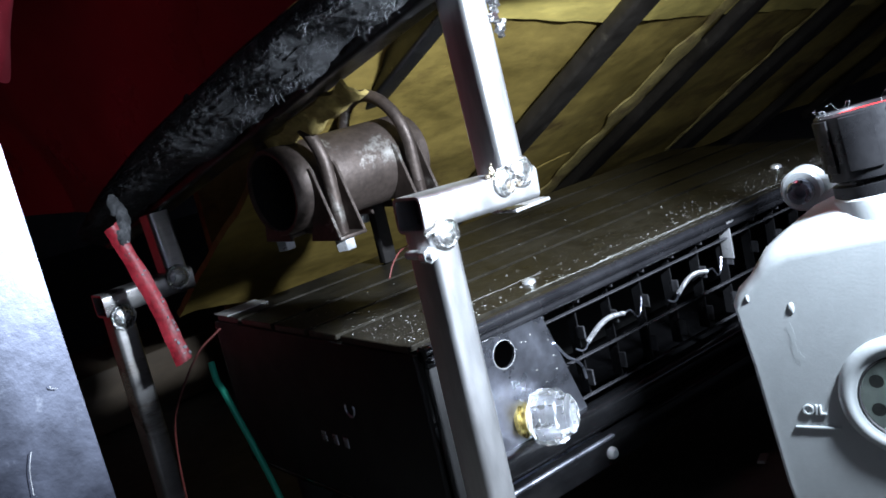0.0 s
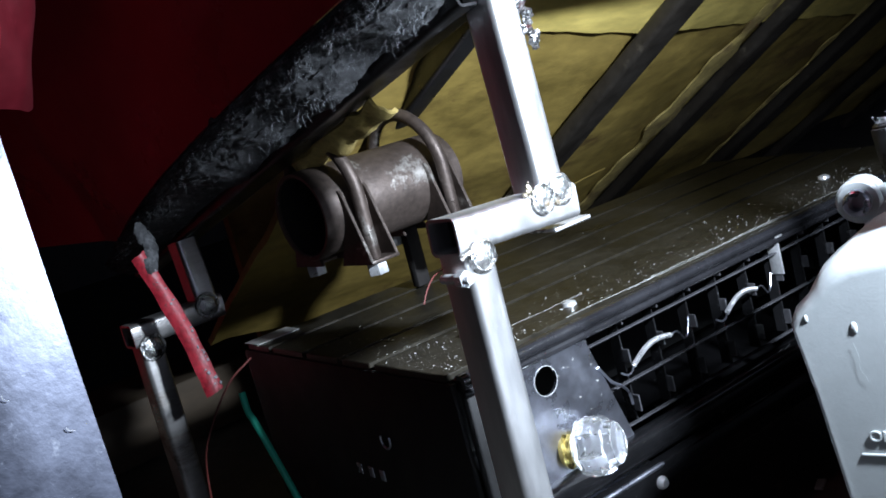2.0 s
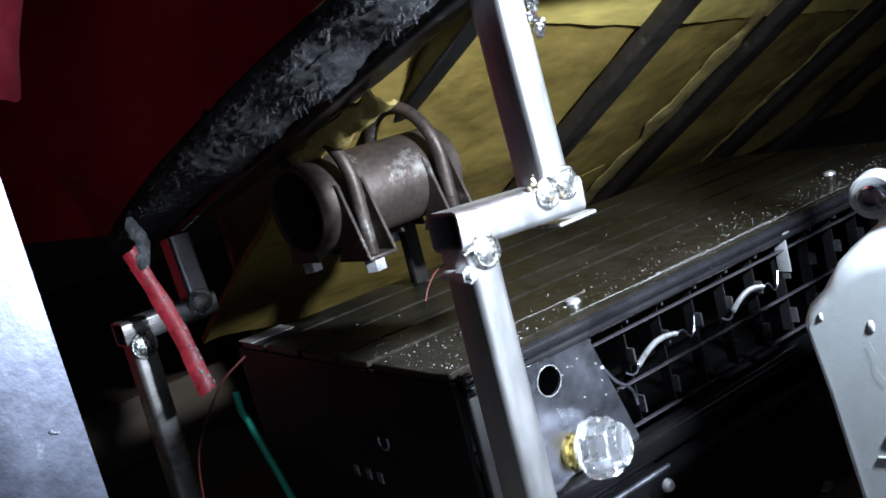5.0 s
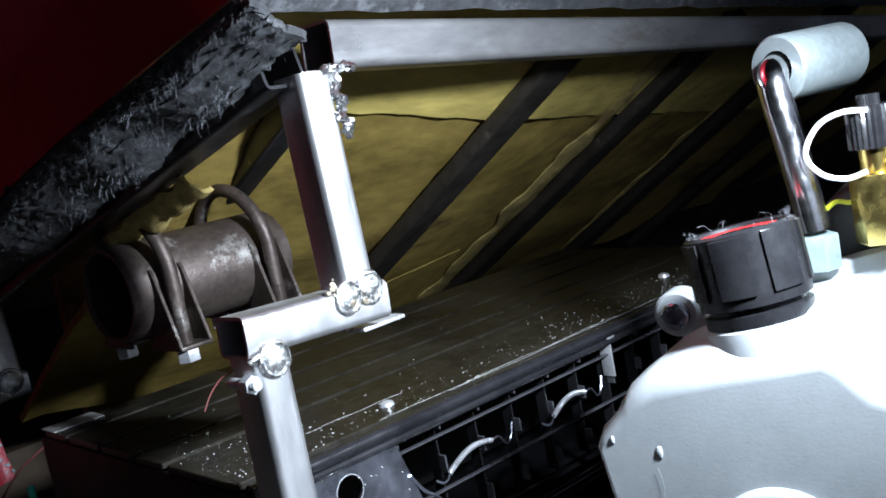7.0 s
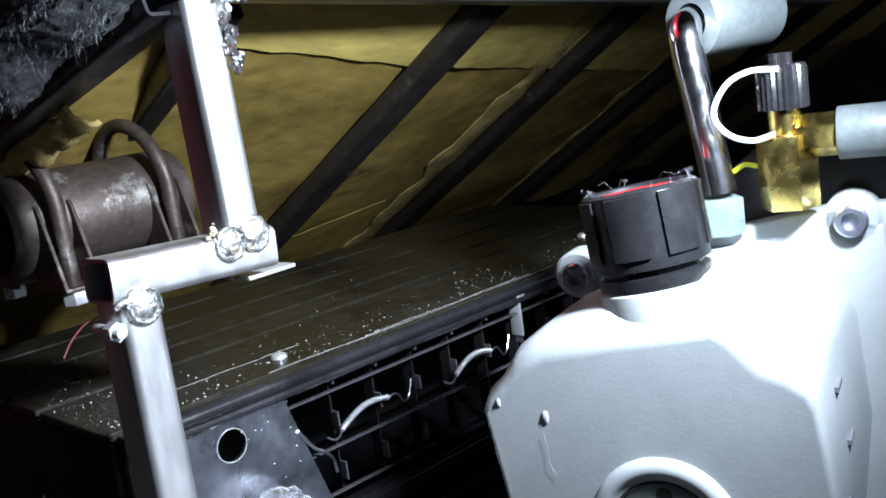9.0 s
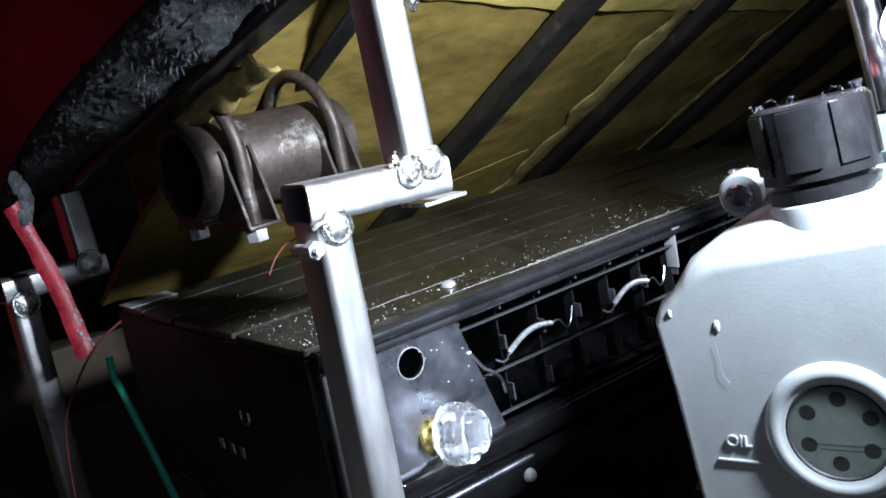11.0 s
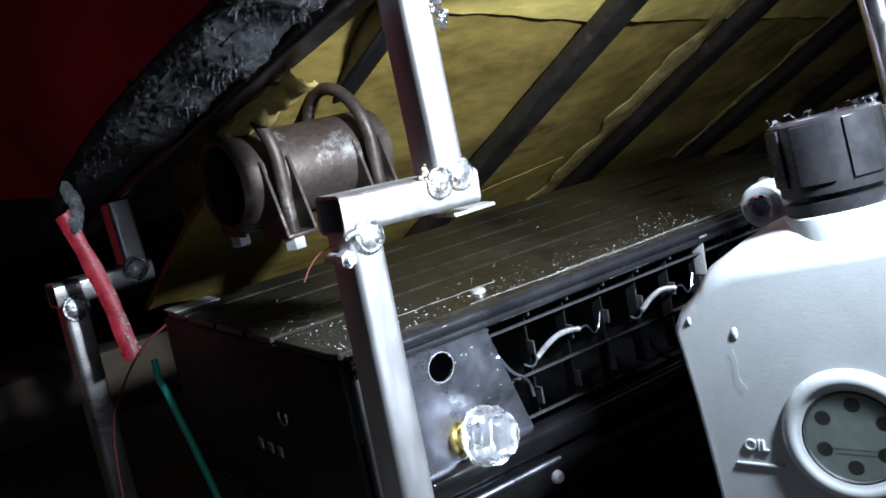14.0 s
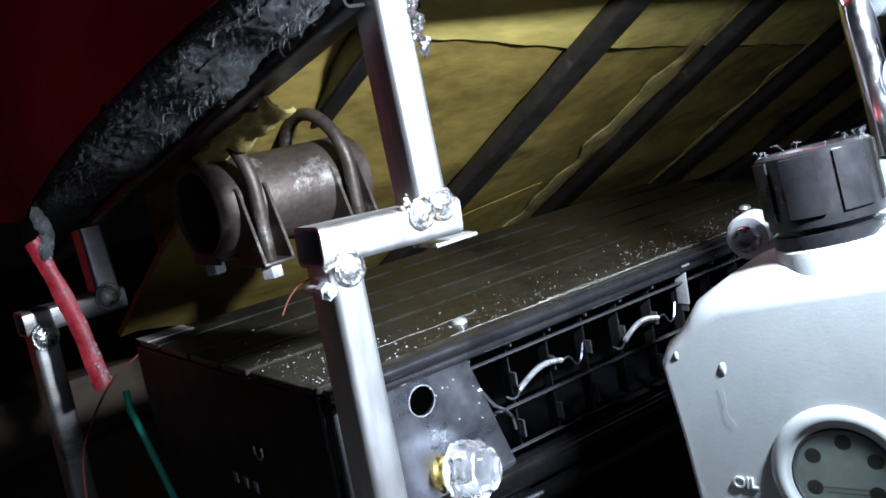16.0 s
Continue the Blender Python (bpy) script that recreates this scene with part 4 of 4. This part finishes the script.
def pump():
    pm = thing("vacuum_pump", PM @ Matrix.Translation((0.07, 0.05, FLOOR_Z)), "pale grey cast vacuum pump with black cap and sight glass", "pump")
    P = lambda bm: put(bm, PM)  # noqa: E731
    def edge(w, top, side):
        """The outline of the case at depth w, drawn in at the top and at the sides."""
        return [(u + side * (1 if u < 0.05 else -1 if u > 0.1 else 0), w, z - top * min(1.0, max(0.0, (z - 0.29) / 0.035))) for u, z in CASE_OUT]
    def grow(w, k, rise):
        cx, cz = 0.068, 0.25
        return [(cx + (u - cx) * k + 0.10 * w, w, cz + (z - cz) * k + (rise * min(1.0, max(0.15, (u - 0.012) / 0.045)) if z > 0.3 else 0)) for u, z in CASE_OUT]
    part("oil_case", P(loft([edge(0, 0.0105, 0.0028), edge(0, 0.0092, 0.0020), edge(0.0006, 0.0068, 0.0010), edge(0.0025, 0.0038, 0.0002), edge(0.006, 0.0006, -0.0004), grow(0.011, 1.0, 0.0048), grow(0.022, 1.0, 0.0100), grow(0.050, 1.0, 0.0130), grow(0.085, 0.97, 0.0110)])), PUMP_PAINT, pm, "smooth pale grey cast oil case")
    # flange with bolt lugs
    fl = [(u, z) for u, z in ((0.014, 0.318), (0.024, 0.331), (0.075, 0.3505), (0.132, 0.3610), (0.150, 0.352), (0.160, 0.16), (0.02, 0.16))]
    part("flange", P(put(prism(fl, 0.014, 0.002), Matrix.Translation((0, 0.083, 0)))), PUMP_PAINT, pm)
    part("motor_body", P(put(merge(rod((0.10, 0.098, 0.245), (0.10, 0.30, 0.245), 0.058, 40, bevel=0.006)), Matrix())), GREY_PLASTIC, pm, "dark motor body")
    part("base", P(block((0.02, 0.01, FLOOR_Z), (0.15, 0.30, 0.16), 0.008, 3)), RUBBER, pm)
    for u, w, z in ((0.0162, 0.088, 0.3345), (0.1375, 0.088, 0.3550)):
        lug = part("bolt_lug", P(merge(put(lathe([(0.0115, 0), (0.0115, 0.012), (0.010, 0.0135), (0.0, 0.0135)], 28), axis_frame((u, w + 0.0085, z), (u, w - 1, z))), block((u, w - 0.003, z - 0.016), (u + 0.024, w + 0.008, z + 0.006), 0.002))), PUMP_PAINT, pm)
        part("socket_screw", P(put(lathe([(0.0068, 0.0), (0.0068, 0.0045), (0.0058, 0.0055), (0.0038, 0.0055), (0.0034, 0.001), (0.0, 0.001)], 20), axis_frame((u, w - 0.005, z), (u, w - 1, z)))), BRACKET, lug)
    # sight glass
    c = (0.0715, 0.0, 0.2527)
    A = axis_frame(c, (c[0], -1, c[2]))
    ring = part("sight_ring", P(put(lathe([(0.0300, -0.002), (0.0294, 0.0012), (0.0281, 0.0028), (0.0264, 0.0037), (0.0246, 0.0038), (0.0232, 0.0033), (0.0226, 0.0027), (0.0216, 0.0025), (0.0209, 0.0022), (0.0204, 0.0002)], 64), A)), PUMP_PAINT, pm, "raised round rim of the sight glass")
    part("glass_pane", P(put(lathe([(0, 0.0016), (0.0203, 0.0016), (0.0203, 0.0011), (0, 0.0011)], 48), A)), SIGHT, ring)
    part("sight_seal", P(put(lathe([(0.0206, 0.0017), (0.0200, 0.0024), (0.0194, 0.0017)], 48), A)), RUBBER, ring)
    back = part("sight_back", P(put(lathe([(0.0, 0.0004), (0.0204, 0.0004), (0.0204, -0.001)], 40), A)), SIGHT_BACK, ring)
    for k in range(6):
        an = radians(60 * k + 28)
        p = A @ Vector((0.0140 * math.cos(an), 0.0140 * math.sin(an), 0.0002))
        q = A @ Vector((0.0140 * math.cos(an), 0.0140 * math.sin(an), 0.0006))
        part("vent_hole", P(rod(p, q, 0.0033, 16)), RUBBER, ring)
    part("oil_line", P(merge(block((c[0] - 0.012, -0.0010, c[2] - 0.0062), (c[0] + 0.0165, -0.0005, c[2] - 0.0056), 0.0002), block((c[0] - 0.008, -0.0010, c[2] - 0.0082), (c[0] + 0.0155, -0.0005, c[2] - 0.0078), 0.0001))), OIL, ring)
    # cast writing and bosses
    cu = bpy.data.curves.new("oil_text", "FONT")
    cu.body, cu.size, cu.extrude, cu.bevel_depth = "OIL", 0.0070, 0.0005, 0.00015
    tmp = new("oil_text", cu)
    bpy.context.view_layer.update()
    me = bpy.data.meshes.new_from_object(tmp.evaluated_get(bpy.context.evaluated_depsgraph_get()))
    bpy.data.objects.remove(tmp)
    bm = bmesh.new()
    bm.from_mesh(me)
    put(bm, Matrix.Translation((0.0243, -0.0004, 0.2428)) @ pose(0, 0, 0, 90, 0, 0))
    part("cast_lettering", P(bm), PUMP_PAINT, pm, "raised cast letters OIL", smooth=False)
    part("cast_underline", P(block((0.0198, -0.001, 0.2352), (0.0412, 0.001, 0.2366), 0.0004)), PUMP_PAINT, pm)
    for w, z, u in ((0.020, 0.303, 0.1352), (0.026, 0.280, 0.1378), (0.022, 0.256, 0.1362)):
        part("printed_mark", P(block((u - 0.004, w, z), (u, w + 0.012, z + 0.0020), 0)), DARK_PRINT, pm)
    for u0, u1, z0, z1 in ((0.1025, 0.1040, 0.2470, 0.2535), (0.1050, 0.1065, 0.2475, 0.2540), (0.1078, 0.1125, 0.2480, 0.2545), (0.1035, 0.1180, 0.2432, 0.2447)):
        part("cast_mark", P(block((u0, -0.0009, z0), (u1, 0.001, z1), 0.0004)), PUMP_PAINT, pm)
    part("paint_drip", P(lump((0.0265, 0.0002, 0.2965), 0.0020, (0.8, 0.5, 1.5), 0.2, 9)), PUMP_PAINT, pm)
    part("paint_drip", P(lump((0.0066, 0.0006, 0.3020), 0.0017, (0.7, 0.8, 1.4), 0.2, 19)), PUMP_PAINT, pm)
    part("hair", P(sweep(smooth_line([(0.0250, -0.0008, 0.290), (0.0265, -0.0008, 0.283), (0.0262, -0.0008, 0.277), (0.0295, -0.0008, 0.2715)], 6), 0.00006, 4)), PUMP_PAINT, pm)
    cap_at = (0.0680, 0.030, 0.3528)
    filler_cap(pm, cap_at)
    # handle post, roller and service valve
    part("hex_base", P(merge(hexnut((0.0855, 0.080, 0.3520), (0.0855, 0.080, 0.3680), 0.0100))), HEX_PAINT, pm, "pale hexagonal base")
    part("handle", P(sweep(smooth_line([(0.0860, 0.080, 0.370), (0.0815, 0.080, 0.405), (0.0775, 0.081, 0.430), (0.0765, 0.084, 0.4395), (0.0775, 0.092, 0.4435), (0.079, 0.105, 0.4440)], 8), 0.0070, 20)), CHROME, pm, "bent chrome carrying handle")
    part("grip", P(put(lathe([(0.0082, 0.0), (0.0140, 0.0), (0.0152, 0.0012), (0.0152, 0.046), (0.013, 0.049), (0.0, 0.049)], 36), axis_frame((0.0775, 0.0905, 0.4432), (0.110, 0.150, 0.4445)))), GREY_PLASTIC, pm, "grey foam grip")
    va = part("service_valve", P(merge(hexnut((0.1145, 0.080, 0.3620), (0.1145, 0.080, 0.3930), 0.0120), rod((0.1145, 0.080, 0.3930), (0.1145, 0.080, 0.4060), 0.0066, 20), hexnut((0.1195, 0.080, 0.3915), (0.1365, 0.080, 0.3915), 0.0090))), BRASS, pm, "brass service valve")
    part("valve_cap", P(put(gear(0.0102, 0.0095, 26, [(1.0, 0.0), (1.0, 0.0165), (0.9, 0.018), (0.45, 0.018), (0.45, 0.0225), (0.0, 0.0225)]), Matrix.Translation((0.1145, 0.080, 0.4035)))), CAP_BLACK, va, "knurled black valve cap")
    loop = [(0.1150, 0.0705, 0.4200), (0.1040, 0.0700, 0.4205), (0.0940, 0.0705, 0.4160), (0.0880, 0.0710, 0.4050), (0.0930, 0.0705, 0.3960), (0.1030, 0.0690, 0.3925), (0.1120, 0.0680, 0.3945)]
    part("strap", P(sweep(smooth_line(loop, 8), 0.0012, 8)), WHITE, va, "white plastic cap strap")
    part("side_cap", P(merge(rod((0.1345, 0.080, 0.3915), (0.1600, 0.080, 0.3915), 0.0108, 28, bevel=0.0012), rod((0.1600, 0.080, 0.3915), (0.1650, 0.080, 0.3915), 0.0096, 28))), GREY_PLASTIC, va, "grey side port cap")
    part("top_cover", P(put(loft([[(0.080, 0.100, 0.35), (0.165, 0.100, 0.35), (0.165, 0.100, 0.383), (0.105, 0.100, 0.387), (0.088, 0.100, 0.378)], [(0.080, 0.16, 0.35), (0.165, 0.16, 0.35), (0.165, 0.16, 0.383), (0.105, 0.16, 0.387), (0.088, 0.16, 0.378)]], 0.003), Matrix())), RUBBER, pm, "dark rear top cover")
    part("paint_mark", P(sweep(smooth_line([(0.089, 0.0975, 0.3760), (0.094, 0.0975, 0.3790), (0.100, 0.0975, 0.3780), (0.105, 0.0975, 0.3800), (0.109, 0.0975, 0.3770)], 5), 0.0012, 6)), YELLOW, pm, "yellow paint mark")


def filler_cap(pm, at):
    """The ribbed oil filler cap."""
    M = PM @ Matrix.Translation(at) @ pose(0, 0, 0, -3, -7, 0)
    R = 0.0230
    body = lathe([(0.0, 0.0270), (0.018, 0.0270), (0.0195, 0.0296), (R - 0.0015, 0.0302), (R, 0.0290), (R, -0.0006), (R - 0.003, -0.0014), (R - 0.003, -0.0030), (R - 0.0006, -0.0036), (R - 0.0006, -0.0085), (R - 0.002, -0.0095), (R - 0.002, -0.020), (0, -0.020)], 64)
    cap = part("filler_cap", put(body, M), CAP_BLACK, pm, "black ribbed plastic oil filler cap")
    part("filler_boss", put(lathe([(0.0, -0.0088), (0.0222, -0.0090), (0.0232, -0.0098), (0.0238, -0.0130), (0.0240, -0.0220), (0.0, -0.0220)], 48), M), PUMP_PAINT, pm)
    for k in range(7):
        an = 360 * k / 7 + 12
        part("grip_pad", put(curved_pad(R - 0.0008, R + 0.0012, an - 17, an + 17, 0.0035, 0.0285), M), CAP_BLACK, cap)
    part("red_ring", put(lathe([(0.0130, 0.0262), (0.0135, 0.0282), (0.0172, 0.0286), (0.0180, 0.0262)], 48), M), RED_PLASTIC, cap, "red ring on the cap")
    part("top_disc", put(lathe([(0.0, 0.0290), (0.0105, 0.0285), (0.0113, 0.0262)], 40), M), CAP_BLACK, cap)
    rnd = random.Random(8)
    hairs = []
    for k in range(16):
        a = rnd.uniform(0, 6.28)
        p = Vector((0.021 * math.cos(a), 0.021 * math.sin(a), 0.0300))
        d = Vector((rnd.uniform(-1, 1), rnd.uniform(-1, 1), rnd.uniform(0.0, 0.5))) * 0.006
        hairs.append(sweep([p, p + d * 0.5 + Vector((0, 0, 0.002)), p + d], 0.00005, 4))
    part("lint", put(merge(*hairs), M), FIBRE, cap, "white lint hairs")["kind"] = "stuff"
    return cap


# ---- loose things ----
def loose():
    sh = thing("metal_sheet", (-0.31, -0.05, FLOOR_Z), "scuffed bare aluminium sheet standing upright", "metal sheet")
    # upright sheet close to the camera
    a, b = Vector((-0.2985, -0.062, 0)), Vector((-0.47, -0.085, 0))
    def f(u, v):
        p = a.lerp(b, u)
        lean = 0.075 * (v - 0.5)
        return Vector((p.x + 0.004 * v + 0.17 * lean, p.y + 0.004 + lean + 0.006 * math.sin(math.pi * v), FLOOR_Z + 0.55 * v))
    part("sheet_panel", grid_sheet(8, 8, f, 0.002), SHEET, sh)
    rnd = random.Random(12)
    for k in range(14):
        u, v, L, an = rnd.uniform(0.04, 0.8), rnd.uniform(0.25, 0.75), rnd.uniform(0.01, 0.06), rnd.uniform(-0.9, 0.4)
        line = [f(u + L * 0.8 * t / 8 * math.cos(an) + 0.004 * math.sin(t * 0.5), v + L * t / 8 * math.sin(an)) + Vector((0, -0.0012, 0)) for t in range(9)]
        part("scratch", sweep(line, 0.00018, 4), ZINC, sh)
    g = thing("green_wire", (-0.12, 0.19, 0.26), "green insulated wire hanging beside the case", "wire")
    part("insulation", sweep(smooth_line([(-0.1225, 0.206, 0.275), (-0.1240, 0.2020, 0.2620), (-0.1230, 0.1985, 0.2545), (-0.1205, 0.192, 0.2330), (-0.1175, 0.186, 0.2100), (-0.1130, 0.180, 0.1760), (-0.1080, 0.172, FLOOR_Z + 0.002)], 8), 0.0024, 10), GREEN, g)
    w = thing("brown_wire", (-0.14, 0.21, 0.27), "thin reddish brown wire curving down", "wire")
    part("insulation", sweep(smooth_line([(-0.110, 0.203, 0.296), (-0.128, 0.209, 0.284), (-0.146, 0.212, 0.262), (-0.158, 0.215, 0.236), (-0.163, 0.218, 0.180), (-0.164, 0.218, FLOOR_Z + 0.002)], 8), 0.0008, 8), BROWN_WIRE, w)
    r = thing("copper_wire_end", (-0.12, 0.0, 0.35), "short reddish wire end behind the steel stand", "wire")
    part("insulation", sweep(smooth_line([(-0.141, -0.050, 0.349), (-0.135, -0.047, 0.354), (-0.127, -0.044, 0.358), (-0.118, -0.042, 0.3595)], 6), 0.0004, 6), BROWN_WIRE, r)
    sc = thing("metal_scrap", (0.145, 0.02, FLOOR_Z), "small bright metal offcut lying on the floor", "metal scrap")
    part("offcut", put(block((-0.007, -0.003, 0.0), (0.007, 0.003, 0.002), 0.0006), Matrix.Translation((0.145, -0.045, FLOOR_Z)) @ pose(0, 0, 0, 0, 0, 20)), ZINC, sc)
    t = thing("tan_board", (0.0, 0.8, FLOOR_Z), "tan wooden board lying on the floor", "board")
    bw = thing("rear_board", (-0.1, 0.58, FLOOR_Z), "dim yellow plywood board standing behind the frame", "board")
    part("panel", block((0.080, 0.560, FLOOR_Z), (0.45, 0.572, 0.40), 0.001), WOOD, bw)
    part("plank", block((-0.9, 0.66, FLOOR_Z), (0.25, 0.80, FLOOR_Z + 0.07), 0.003), TAN, t)


setting()
lining()
case()
stands()
seat()
pipe()
knob()
pump()
loose()
